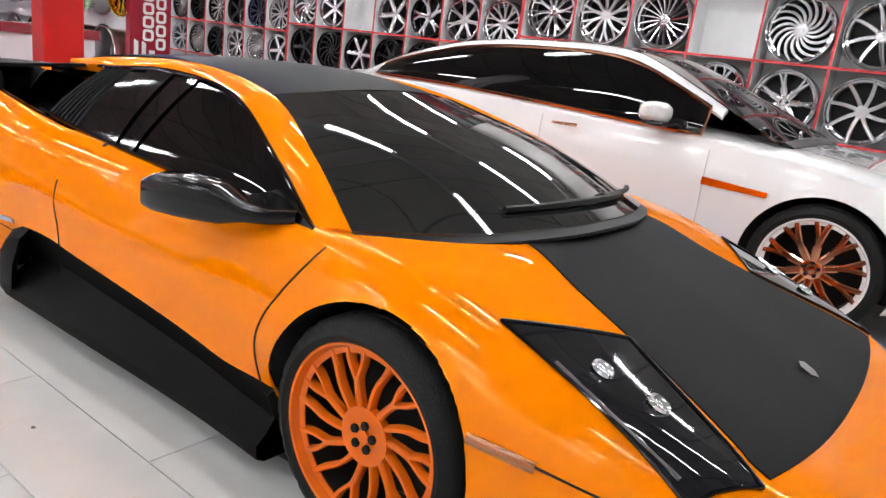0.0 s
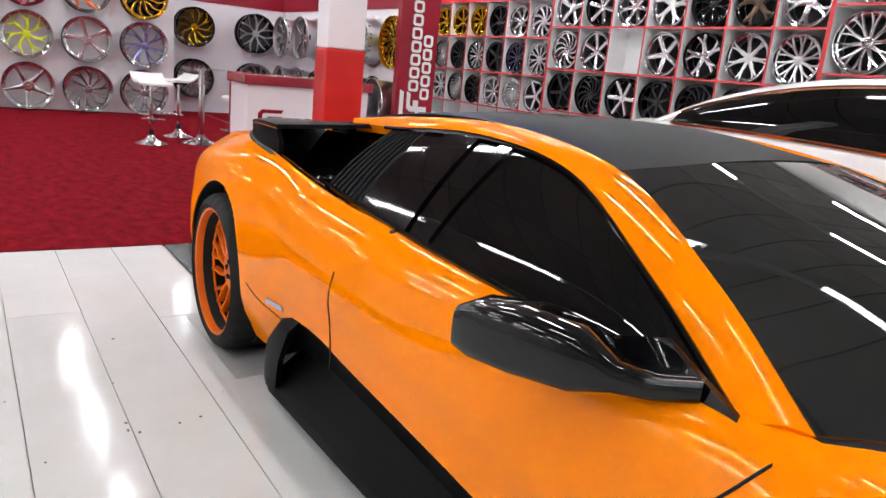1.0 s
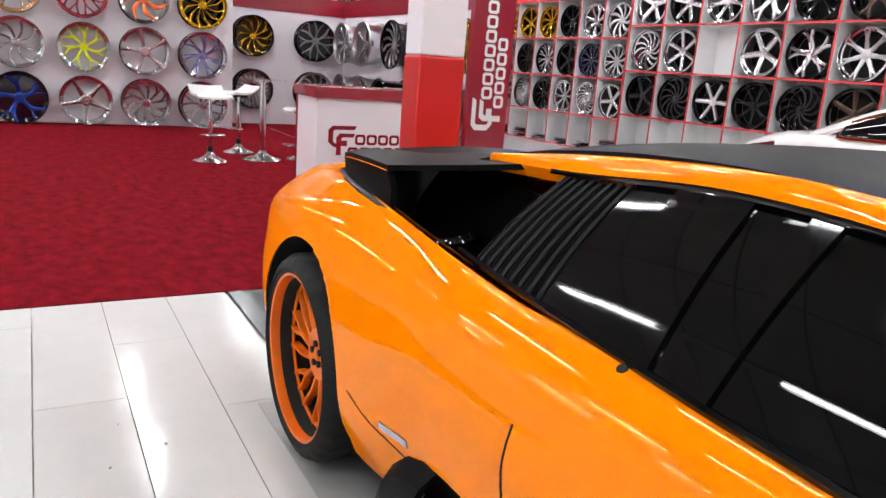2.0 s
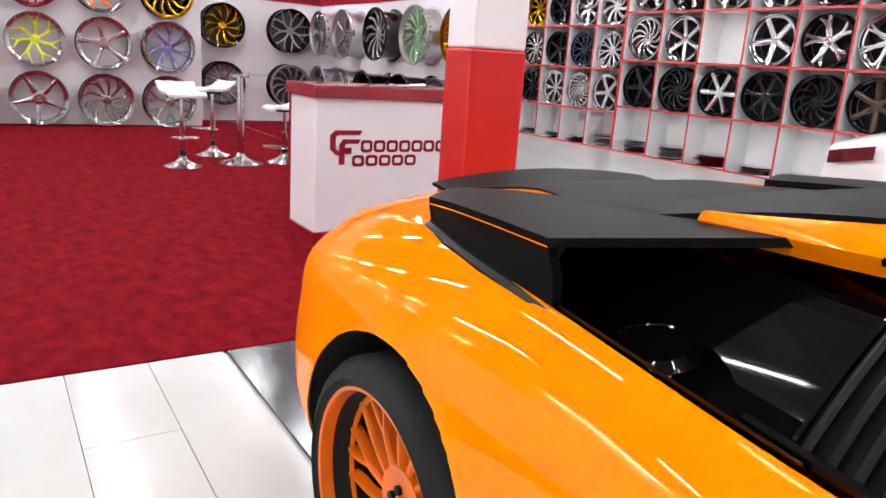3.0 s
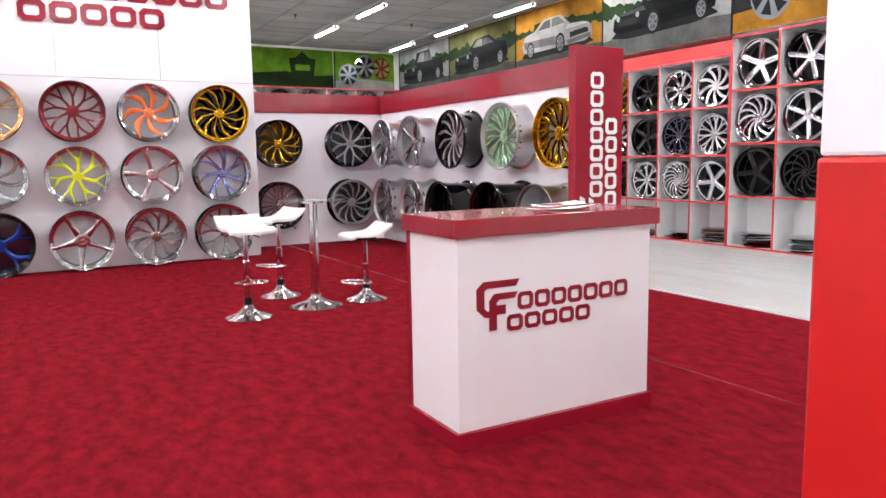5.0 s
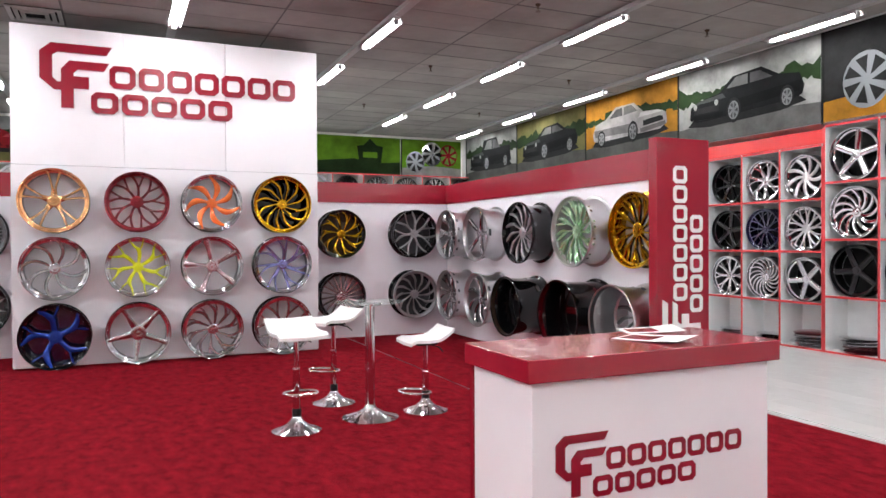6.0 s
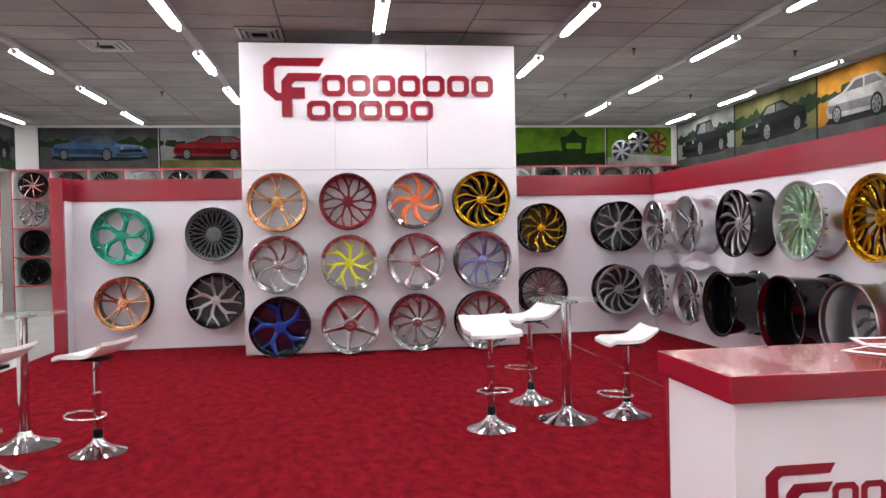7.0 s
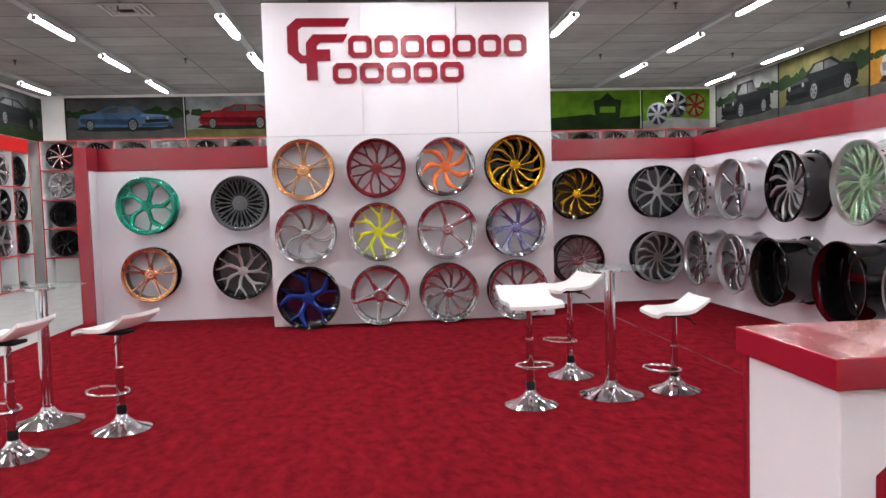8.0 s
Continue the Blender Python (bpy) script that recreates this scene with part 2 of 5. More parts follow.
# ---- wheels ----
def spoke_bm(strips, zin, zout, thick=0.085, wide=1.2):
    """The bars of one spoke of a wheel of radius 1 that faces +z; a bar is a curve of (radius, angle, width)."""
    bm = bmesh.new()
    r0, r1 = 0.1, 0.93
    for keys in strips:
        rings = []
        for r, a, w in curve_pts(keys, 3 * len(keys) - 1):
            z = zin + (zout - zin) * max(0.0, (r - r0) / (r1 - r0))
            w *= wide
            c, q = math.cos(a), math.sin(a)
            rings.append([bm.verts.new((r * c - o * q, r * q + o * c, z + dz)) for o, dz in ((-w / 2, -thick), (-w / 2, -0.014), (-w * 0.28, 0.008), (w * 0.28, 0.008), (w / 2, -0.014), (w / 2, -thick))])
        for p, q in zip(rings, rings[1:]):
            for k in range(6):
                bm.faces.new((p[k], p[(k + 1) % 6], q[(k + 1) % 6], q[k]))
        bm.faces.new(rings[0][::-1])
        bm.faces.new(rings[-1])
    bmesh.ops.recalc_face_normals(bm, faces=bm.faces[:])
    bm.normal_update()
    for f in bm.faces:
        f.material_index = 0 if f.normal.z > 0.45 else 1
    return bm


def bars(n, w0, w1, twist, power=1.0, split=0.0):
    """n plain, twisted or forked spokes."""
    r0, r1 = 0.1, 0.93
    def at(r, off, w):
        return (r, twist * max(0.0, (r - r0) / (r1 - r0)) ** power + off, w)
    if not split:
        return n, [[at(r0 + (r1 - r0) * k / 3, 0, w0 + (w1 - w0) * k / 3) for k in range(4)]], 0.19
    rm = r0 + (r1 - r0) * 0.42
    out = [[at(r0, 0, w0), at(rm, 0, w0)]]
    for s in (-1, 1):
        out.append([at(rm - 0.03, 0.02 * s, w0 * 0.62), at((rm + r1) / 2, 0.55 * split * s, (w0 * 0.62 + w1) / 2), at(r1, split * s, w1)])
    return n, out, 0.19


WHEEL_MESH = {}
# each style: spokes, the bars of one spoke, hub radius
STYLES = {
    "star5": bars(5, 0.2, 0.19, 0.0), "star6": bars(6, 0.15, 0.17, 0.0), "y5": bars(5, 0.19, 0.12, 0.15, 1, 0.22), "y7": bars(7, 0.15, 0.10, 0.25, 1, 0.2),
    "swirl12": bars(12, 0.08, 0.14, 0.75, 1.3), "swirl7": bars(7, 0.12, 0.24, 0.7, 1.2), "swirl9": bars(9, 0.10, 0.17, 0.5, 1.2), "mesh10": bars(10, 0.10, 0.075, 0.1, 1, 0.16),
    "multi20": bars(20, 0.05, 0.055, 0.12), "y9": bars(9, 0.11, 0.085, 0.35, 1, 0.14), "twist5": bars(5, 0.15, 0.3, 0.55, 1.2), "star8": bars(8, 0.1, 0.09, 0.2),
    "turbine16": bars(16, 0.065, 0.11, 0.95, 1.4), "y8": bars(8, 0.12, 0.08, 0.0, 1, 0.17), "double7": bars(7, 0.15, 0.06, 0.0, 1, 0.11),
}
STYLE_NAMES = list(STYLES)
STYLES.update({
    "grand10": bars(10, 0.12, 0.10, 0.0, 1, 0.13),
    # forked and single curved bars in turn, round a flat hub
    "forged": (7, [[(0.24, 0.0, 0.07), (0.5, -0.10, 0.062), (0.62, -0.14, 0.075)], [(0.56, -0.13, 0.045), (0.75, -0.28, 0.05), (0.93, -0.32, 0.06)], [(0.56, -0.12, 0.045), (0.75, -0.06, 0.05), (0.93, -0.08, 0.06)], [(0.24, 0.45, 0.055), (0.55, 0.33, 0.055), (0.75, 0.22, 0.06), (0.93, 0.18, 0.065)]], 0.31),
    "pair5": (5, [[(0.1, 0.0, 0.17), (0.3, 0.0, 0.14)], [(0.24, -0.10, 0.06), (0.55, -0.14, 0.055), (0.93, -0.20, 0.075)], [(0.24, 0.10, 0.06), (0.55, 0.14, 0.055), (0.93, 0.20, 0.075)]], 0.2),
    "lattice9": (9, [[(0.15, 0.0, 0.07), (0.5, 0.12, 0.06), (0.93, 0.40, 0.075)], [(0.42, 0.1, 0.05), (0.65, 0.0, 0.05), (0.93, -0.06, 0.065)]], 0.2),
    "petal7": (7, [[(0.1, 0.0, 0.07), (0.35, 0.04, 0.13), (0.6, 0.18, 0.19), (0.8, 0.42, 0.13), (0.93, 0.58, 0.06)]], 0.17),
    "blade8": (8, [[(0.12, 0.0, 0.075), (0.4, 0.05, 0.075), (0.65, 0.2, 0.10), (0.93, 0.52, 0.15)]], 0.17),
    "zig7": (7, [[(0.12, 0.0, 0.075), (0.45, 0.05, 0.11), (0.6, 0.16, 0.12), (0.72, 0.34, 0.07), (0.93, 0.46, 0.035)], [(0.5, 0.1, 0.05), (0.7, 0.0, 0.05), (0.93, -0.02, 0.03)]], 0.17),
    "dagger5": (5, [[(0.1, 0.0, 0.15), (0.3, 0.0, 0.10), (0.6, 0.0, 0.12), (0.93, 0.0, 0.20)]], 0.21),
    "vee7": (7, [[(0.12, 0.0, 0.12), (0.42, 0.03, 0.07), (0.93, 0.10, 0.05)], [(0.2, 0.05, 0.09), (0.55, 0.22, 0.07), (0.93, 0.50, 0.05)]], 0.17),
    "flame10": (10, [[(0.14, 0.0, 0.05), (0.4, 0.14, 0.07), (0.55, 0.16, 0.10), (0.75, 0.35, 0.10), (0.93, 0.62, 0.09)], [(0.52, 0.16, 0.05), (0.7, 0.14, 0.05), (0.86, 0.22, 0.03)]], 0.18),
    "vane12": (12, [[(0.14, 0.0, 0.045), (0.42, 0.20, 0.05), (0.6, 0.24, 0.085), (0.93, 0.52, 0.10)]], 0.18),
    "bolt5": (5, [[(0.1, 0.0, 0.13), (0.45, 0.0, 0.12), (0.6, 0.08, 0.17), (0.93, 0.40, 0.10)], [(0.5, 0.02, 0.06), (0.75, -0.16, 0.06), (0.93, -0.22, 0.08)]], 0.2),
    "basket22": (22, [[(0.2, 0.0, 0.035), (0.6, 0.0, 0.035), (0.93, 0.10, 0.045)], [(0.55, 0.0, 0.02), (0.75, -0.06, 0.025), (0.93, -0.12, 0.03)]], 0.27),
    "cross7": (7, [[(0.12, 0.0, 0.09), (0.5, 0.08, 0.08), (0.93, 0.30, 0.08)], [(0.3, 0.03, 0.05), (0.6, -0.12, 0.06), (0.93, -0.26, 0.05)]], 0.18),
    "open5": (5, [[(0.1, 0.0, 0.2), (0.4, 0.0, 0.16), (0.65, 0.0, 0.11), (0.93, 0.0, 0.14)]], 0.24),
    "leaf12": (12, [[(0.14, 0.0, 0.04), (0.4, 0.1, 0.06), (0.7, 0.12, 0.11), (0.93, 0.25, 0.05)], [(0.45, 0.12, 0.04), (0.7, 0.32, 0.09), (0.93, 0.42, 0.04)]], 0.2),
})


def wheel_mesh(key, make, material, second=None):
    k = (key, material.name, second.name if second else "")
    if k not in WHEEL_MESH:
        bm = make()
        bmesh.ops.recalc_face_normals(bm, faces=bm.faces[:])
        for f in bm.faces:
            f.smooth = True
        for e in bm.edges:
            if len(e.link_faces) == 2 and e.calc_face_angle(0) > 0.6:
                e.smooth = False
        me = bpy.data.meshes.new(str(key[0]))
        bm.to_mesh(me)
        bm.free()
        me.materials.append(material)
        if second:
            me.materials.append(second)
        WHEEL_MESH[k] = me
    return WHEEL_MESH[k]


def wheel_parts(parent, style, dia, depth, m_rim, m_spoke, m_hub, m_shade=None, lip=0.12, bolts=0, concave=0.10, seg=44, deep=False, m_side=None, m_barrel=None):
    """Rim, spokes and hub under parent; the face looks along +z, the back of the barrel lies at z = 0."""
    R = dia / 2
    n, strips, hub = STYLES[style]
    d = depth / R
    face = d - lip
    if deep:
        face = d * 0.35
    lz = max(face, d * 0.4)
    def lip_ring():
        return lathe([(0.95, d - 0.085), (1.0, d - 0.07), (1.0, d - 0.02), (0.985, d), (0.955, d - 0.008), (0.94, d - 0.05), (0.92, lz), (0.86, lz - 0.015), (0.86, lz - 0.03)], seg)
    def barrel():
        return lathe([(0.97, 0.0), (1.0, 0.03), (1.0, 0.07), (0.93, 0.1), (0.87, d * 0.45), (0.93, d - 0.12), (0.96, d - 0.08), (0.9, lz - 0.02), (0.84, d * 0.36), (0.9, 0.06), (0.93, 0.0)], seg, close=True)
    def put(name, me, m=None):
        ob = new(name, me)
        ob.parent = parent
        ob.matrix_basis = Matrix.Scale(R, 4) @ (m or Matrix.Identity(4))
        return ob
    put("rim", wheel_mesh(("rim", round(d, 3), lip, deep, seg), lip_ring, m_rim))
    put("barrel", wheel_mesh(("barrel", round(d, 3), lip, deep, seg), barrel, m_barrel or m_rim))
    me = wheel_mesh(("spoke", style, round(d, 3), lip, concave, deep), lambda: spoke_bm(strips, face - concave, face), m_spoke, m_side or m_spoke)
    for i in range(n):
        put("spoke", me, Matrix.Rotation(2 * math.pi * i / n, 4, "Z"))
    put("hub", wheel_mesh(("hub", round(d, 3), lip, concave, deep, hub), lambda: lathe([(0.0, face - concave - 0.06), (hub, face - concave - 0.06), (hub, face - concave + hub * 0.1), (hub * 0.86, face - concave + 0.02 + hub * 0.05), (0.08, face - concave + 0.022), (0.075, face - concave + 0.045), (0.0, face - concave + 0.05)], 24), m_hub))
    if deep:
        put("liner", wheel_mesh(("liner", round(d, 3)), lambda: lathe([(0.935, d - 0.02), (0.905, d * 0.6), (0.88, d * 0.36)], seg), m_spoke))
    # added dark disc: its colour stands in for the shade inside the wheel
    if m_shade:
        put("backing", wheel_mesh(("backing", round(d, 3)), lambda: lathe([(0.0, 0.02), (0.9, 0.02), (0.9, 0.035), (0.0, 0.035)], 32), m_shade))
    if bolts:
        bme = wheel_mesh(("bolt", round(d, 3), lip), lambda: turn_bm(lathe([(0.0, 0.0), (0.012, 0.0), (0.012, 0.016), (0.0, 0.02)], 6), Matrix.Translation((0.885, 0, max(face, d * 0.4) - 0.005))), M_CHROME)
        for i in range(bolts):
            put("rivet", bme, Matrix.Rotation(2 * math.pi * (i + 0.5) / bolts, 4, "Z"))


def to_face(direction, up=(0, 0, 1)):
    """A turn that takes +z to the direction."""
    return Vector(direction).to_track_quat("Z", "Y").to_matrix().to_4x4()


FACE_X, FACE_NY, FACE_PY = to_face((1, 0, 0)), to_face((0, -1, 0)), to_face((0, 1, 0))


def show_wheel(at, facing, style, dia, depth, m_rim, m_spoke, m_hub, label, group, spin=0.0, **k):
    t = thing("alloy_wheel", label, "wheel", Matrix.Translation(at) @ facing @ Matrix.Rotation(spin, 4, "Z"), group)
    wheel_parts(t, style, dia, depth, m_rim, m_spoke, m_hub, **k)
    return t


# ---- hall ----
X0, X1, Y0, Y1 = -23.7, 4.0, -7.75, 8.98
structure("floor", box(X0 - 0.2, X1 + 0.2, Y0 - 0.2, Y1 + 0.2, -0.25, -0.012), M_SEAM, "concrete slab under the white showroom boards", "floor")
structure("ceiling", box(X0, X1, Y0, Y1, H_CEIL + 0.02, H_CEIL + 0.2), M_CEIL, "grey suspended ceiling of the showroom", "ceiling")
structure("wall_west", box(X0 - 0.2, X0, Y0 - 0.2, Y1 + 0.2, -0.2, H_CEIL + 0.2), M_WALLW, "white far wall of the showroom", "wall")
structure("wall_east", box(X1, X1 + 0.2, Y0 - 0.2, Y1 + 0.2, -0.2, H_CEIL + 0.2), M_WALLW, "white wall behind the entrance", "wall")
structure("wall_north", box(X0, X1, Y1, Y1 + 0.2, -0.2, H_CEIL + 0.2), M_WALLW, "white wall behind the wheel shelves", "wall")
structure("wall_south", box(X0, X1, Y0 - 0.2, Y0, -0.2, H_CEIL + 0.2), M_WALLW, "white wall behind the wheel shelves", "wall")


def ceiling_grid():
    bm = bmesh.new()
    rnd = random.Random(3)
    tx, ty = 0.61, 1.22
    nx, ny = int((X1 - X0) / tx) + 1, int((Y1 - Y0) / ty) + 1
    for i in range(nx):
        for j in range(ny):
            x, y = X0 + i * tx, -1.82 - 5 * ty + j * ty
            a, b, c, d = max(x, X0), min(x + tx, X1), max(y, Y0), min(y + ty, Y1)
            if b - a < 0.05 or d - c < 0.05:
                continue
            g = 0.012
            z = H_CEIL + rnd.uniform(0, 0.008)
            add_box(bm, a + g, b - g, c + g, d - g, z, z + 0.015)
    return bm


structure("ceiling", ceiling_grid(), M_CEIL, "weathered grey acoustic ceiling tiles in a metal grid", "ceiling")


def ceiling_bars():
    bm = bmesh.new()
    x = X0
    while x < X1:
        add_box(bm, x - 0.012, x + 0.012, Y0, Y1, H_CEIL + 0.004, H_CEIL + 0.019)
        x += 0.61
    y = -1.82 - 4 * 1.22
    while y < Y1:
        if y > Y0:
            add_box(bm, X0, X1, y - 0.012, y + 0.012, H_CEIL + 0.003, H_CEIL + 0.018)
        y += 1.22
    return bm


structure("trim", ceiling_bars(), M_GRIDBAR, "grey metal T-bars of the suspended ceiling", "ceiling grid")

# fluorescent lamps in rows along the hall
ROWS_Y = [-6.68, -4.24, -1.82, 0.64, 3.08, 5.52, 7.97]
first = True
for yy in ROWS_Y:
    rail = thing("lamp_rail", "grey metal wiring channel carrying a row of fluorescent lamps", "lamp rail", Matrix.Translation((0, yy, H_CEIL)), "lamp rails under the ceiling")
    part("channel", box(X0 + 0.3, X1 - 0.3, -0.05, 0.05, -0.055, 0.0), M_LAMPBODY, rail)
    xs = -14.12 - 3 * 2.44 + (1.22 if yy == 5.52 else 0)
    while xs < X1 - 1.5:
        if xs - 0.0 > X0:
            if first:
                lamp = thing("fluorescent_lamp", "lit white fluorescent tube lamp under the ceiling rail", "lamp", Matrix.Translation((xs, yy, H_CEIL - 0.055)), "fluorescent lamps")
                # flared sides are an addition that keeps the tube's light off the ceiling
                part("housing", grid([[(-1.3 + 1.3 * i, y, z) for y, z in ((-0.075, -0.07), (-0.045, -0.024), (0.0, -0.02), (0.045, -0.024), (0.075, -0.07))] for i in (0, 1)], thick=(0, 0, 0.018)), M_LAMPBODY, lamp, "grey housing with a trough added to shield the ceiling")
                part("tube", turn_bm(lathe([(0.0, -1.26), (0.022, -1.26), (0.022, -0.04), (0.0, -0.04)], 10), Matrix.Translation((0, 0, -0.06)) @ Matrix.Rotation(radians(90), 4, "Y")), M_TUBE, lamp)
                part("end_cap", box(-0.05, -0.01, -0.03, 0.03, -0.09, -0.03, 0.005), M_LAMPBODY, lamp)
                part("end_cap", box(-1.29, -1.25, -0.03, 0.03, -0.09, -0.03, 0.005), M_LAMPBODY, lamp)
                bpy.context.view_layer.update()
                first = False
                proto = lamp
            else:
                copy_thing(proto, Matrix.Translation((xs, yy, H_CEIL - 0.055)))
        xs += 2.44

# sprinklers and vents
def sprinkler(x, y):
    t = thing("sprinkler", "small bronze ceiling sprinkler head", "sprinkler", Matrix.Translation((x, y, H_CEIL)), "sprinklers")
    part("body", lathe([(0.0, 0.0), (0.035, 0.0), (0.03, -0.02), (0.012, -0.03), (0.012, -0.06), (0.018, -0.065), (0.0, -0.07)], 12), M_BRONZE, t)
    part("deflector", lathe([(0.0, -0.085), (0.03, -0.085), (0.03, -0.09), (0.0, -0.09)], 10), M_BRONZE, t)
    part("stem", box(-0.004, 0.004, -0.004, 0.004, -0.09, -0.06), M_BRONZE, t)


for sx in (-13.2, -16.4, -19.8):
    for sy in (-6.0, -3.1, 1.9, 4.5, 7.1):
        sprinkler(sx, sy)


def ceiling_vent(x, y):
    t = thing("ceiling_vent", "dark square louvred air vent in the ceiling", "vent", Matrix.Translation((x, y, H_CEIL)), "ceiling vents")
    bm = bmesh.new()
    for k, s in enumerate((0.29, 0.22, 0.15)):
        z = -0.012 - 0.006 * k
        for a, b, c, d in ((-s, s, -s, -s + 0.045), (-s, s, s - 0.045, s), (-s, -s + 0.045, -s + 0.045, s - 0.045), (s - 0.045, s, -s + 0.045, s - 0.045)):
            add_box(bm, a, b, c, d, z - 0.012, z + 0.004)
    part("louvre", bm, M_GREY, t)
    part("backing", box(-0.29, 0.29, -0.29, 0.29, -0.006, -0.001), M_DARK, t)


ceiling_vent(-16.6, -3.05)
ceiling_vent(-15.9, -0.9)
ceiling_vent(-13.4, -5.4)

# ---- floor coverings ----
CX0, CX1, CY0, CY1 = -17.4, -6.63, -3.95, 5.06
structure("carpet", box(CX0, CX1, CY0, CY1, -0.012, 0.006), M_CARPET, "deep red cut-pile carpet with mottled pile", "carpet")
structure("carpet_seam", box(CX0, CX1, 3.2, 3.215, 0.006, 0.008), M_REDBAND, "dark seam between two carpet lengths", "carpet seam")
structure("black_tiles", box(-6.622, -5.2, 0.33, 2.8, -0.012, 0.002), M_BLACKTILE, "glossy black floor tile strip at the carpet edge", "floor tile")


def board_mesh(w, l):
    bm = add_box(bmesh.new(), 0, l - 0.004, 0, w - 0.004, -0.012, 0.0)
    me = bpy.data.meshes.new("floor_board")
    bm.to_mesh(me)
    bm.free()
    me.materials.append(M_FLOORW)
    return me


def floor_boards():
    base = tagged(new("floor_boards"), "glossy white floor boards with fine dark seams", "floor", kind="structure")
    w, l = 0.305, 2.44
    shared = board_mesh(w, l)
    bm = bmesh.new()
    rnd = random.Random(5)
    y = -0.60 - 24 * w
    while y < Y1 - 0.05:
        c, d = y, y + w - 0.003
        near = y > -4.4
        cuts = []
        if d > CY0 + 0.02 and c < CY1 - 0.02:
            cuts.append((CX0 - 0.003, CX1 + 0.003))
        if d > 0.35 and c < 2.8:
            cuts.append((CX1 - 0.01, -5.195))
        start = cuts[-1][1] if cuts else X0
        if near:
            x = start + rnd.uniform(0, l)
            first_x = x
            while x + l < 2.0:
                o = new("floor_board", shared)
                o.location = (x, c, 0)
                o.parent = base
                x += l
            cuts.append((first_x, x))
        a = X0
        for p, q in sorted(cuts):
            if p - a > 0.02:
                add_box(bm, a, p - 0.003, c, d, -0.012, 0)
            a = max(a, q)
        if X1 - a > 0.02:
            add_box(bm, a, X1, c, d, -0.012, 0)
        y += w
    tagged(mesh_ob("floor_board_far", bm, M_FLOORW, base, smooth=False), kind="stuff")


# ---- showroom booth ----
BW = -16.78   # front of the booth's back wall
WALL_TOP = 2.42
def booth_wall(name, x0, x1, y0, y1, label):
    w = tagged(new(name), label, "partition wall", kind="structure")
    part("panel", box(x0, x1, y0, y1, 0.0, 2.11), M_BOOTHMAT, w, "white satin panel", smooth=False)
    e = 0.02
    part("red_band", box(x0 - e, x1 + e, y0 - e, y1 + e, 2.11, WALL_TOP), M_REDBAND, w, "glossy dark red top band", smooth=False)


booth_wall("wall_booth_back", BW - 0.12, BW, -3.74, 5.05, "white booth wall with a dark red top band")
booth_wall("wall_booth_side", BW + 0.03, -11.385, 4.93, 5.05, "white booth side wall with a dark red top band")
booth_wall("wall_booth_wing", BW + 0.03, BW + 0.35, -3.74, -3.62, "short white booth wing wall with a red edge")
structure("trim_wing", box(BW + 0.355, BW + 0.41, -3.76, -3.60, 0.0, WALL_TOP), M_REDBAND, "dark red end board of the booth wing", "trim")

PX, PY0, PY1, PZ = -15.74, -1.16, 2.505, 4.1


def display_panel():
    t = tagged(new("wall_display"), "tall glossy white display wall of the booth", "display wall", kind="structure")
    s = (PY1 - PY0) / 3
    for i in range(3):
        a, b = PY0 + i * s, PY0 + (i + 1) * s
        part("panel", box(PX - 0.04, PX, a + 0.0025, b - 0.0025, 2.437, PZ, 0.003), M_BOOTH, t, smooth=False)
    part("panel", box(PX - 0.04, PX, PY0, PY1, 0.02, 2.432, 0.003), M_BOOTH, t, smooth=False)
    part("frame", box(PX - 0.9, PX - 0.045, PY0 + 0.004, PY1 - 0.004, 0.0, PZ - 0.01), M_BOOTHMAT, t, smooth=False)


display_panel()


# ---- logo drawn as plain shapes ----
def chamfered(w, h, c):
    return [(c, 0), (w - c, 0), (w, c), (w, h - c), (w - c, h), (c, h), (0, h - c), (0, c)]


def logo_shapes(parent, m_face, W, material, depth=0.012, tall=0.88):
    """Two lines of chamfered blocks with a hooked mark before them; m_face takes (right, up, out) to the world; W: whole width."""
    u = W / 10.2
    bm = bmesh.new()
    hooks = [
        [(0.5, 1.05), (0.0, 1.55), (0.0, 2.75), (0.4, 3.15), (2.6, 3.15), (2.4, 2.75), (0.62, 2.75), (0.45, 2.6), (0.45, 1.6), (0.62, 1.42), (0.75, 1.42), (0.75, 1.05)],
        [(0.75, 0.25), (0.75, 2.0), (1.05, 2.4), (2.5, 2.4), (2.3, 2.02), (1.35, 2.02), (1.2, 1.85), (1.2, 1.7), (1.75, 1.7), (1.75, 1.15), (1.2, 1.15), (1.2, 0.25)],
    ]
    for hk in hooks:
        prism([(a * u, b * u * tall) for a, b in hk], 0.001, depth, bm)
    part("mark", turn_bm(bm, m_face), material, parent, smooth=False)
    def block(x, y, w, h):
        """A chamfered frame: a plain shape in place of a letter."""
        b = bmesh.new()
        c, s = 0.17 * u, 0.22 * u
        out = chamfered(w, h, c)
        inn = [(s + p[0], s + p[1]) for p in chamfered(w - 2 * s, h - 2 * s, 0.08 * u)]
        lo = [[b.verts.new((x + p[0], y + p[1], z)) for p in ring] for ring in (out, inn) for z in (0.001, depth)]
        for i in range(8):
            j = (i + 1) % 8
            b.faces.new((lo[0][i], lo[0][j], lo[1][j], lo[1][i]))
            b.faces.new((lo[2][j], lo[2][i], lo[3][i], lo[3][j]))
            b.faces.new((lo[1][i], lo[1][j], lo[3][j], lo[3][i]))
        part("block", turn_bm(b, m_face), material, parent, smooth=False)
    for k in range(7):
        block((2.5 + 1.1 * k) * u, 1.28 * u * tall, 0.98 * u, 1.05 * u * tall)
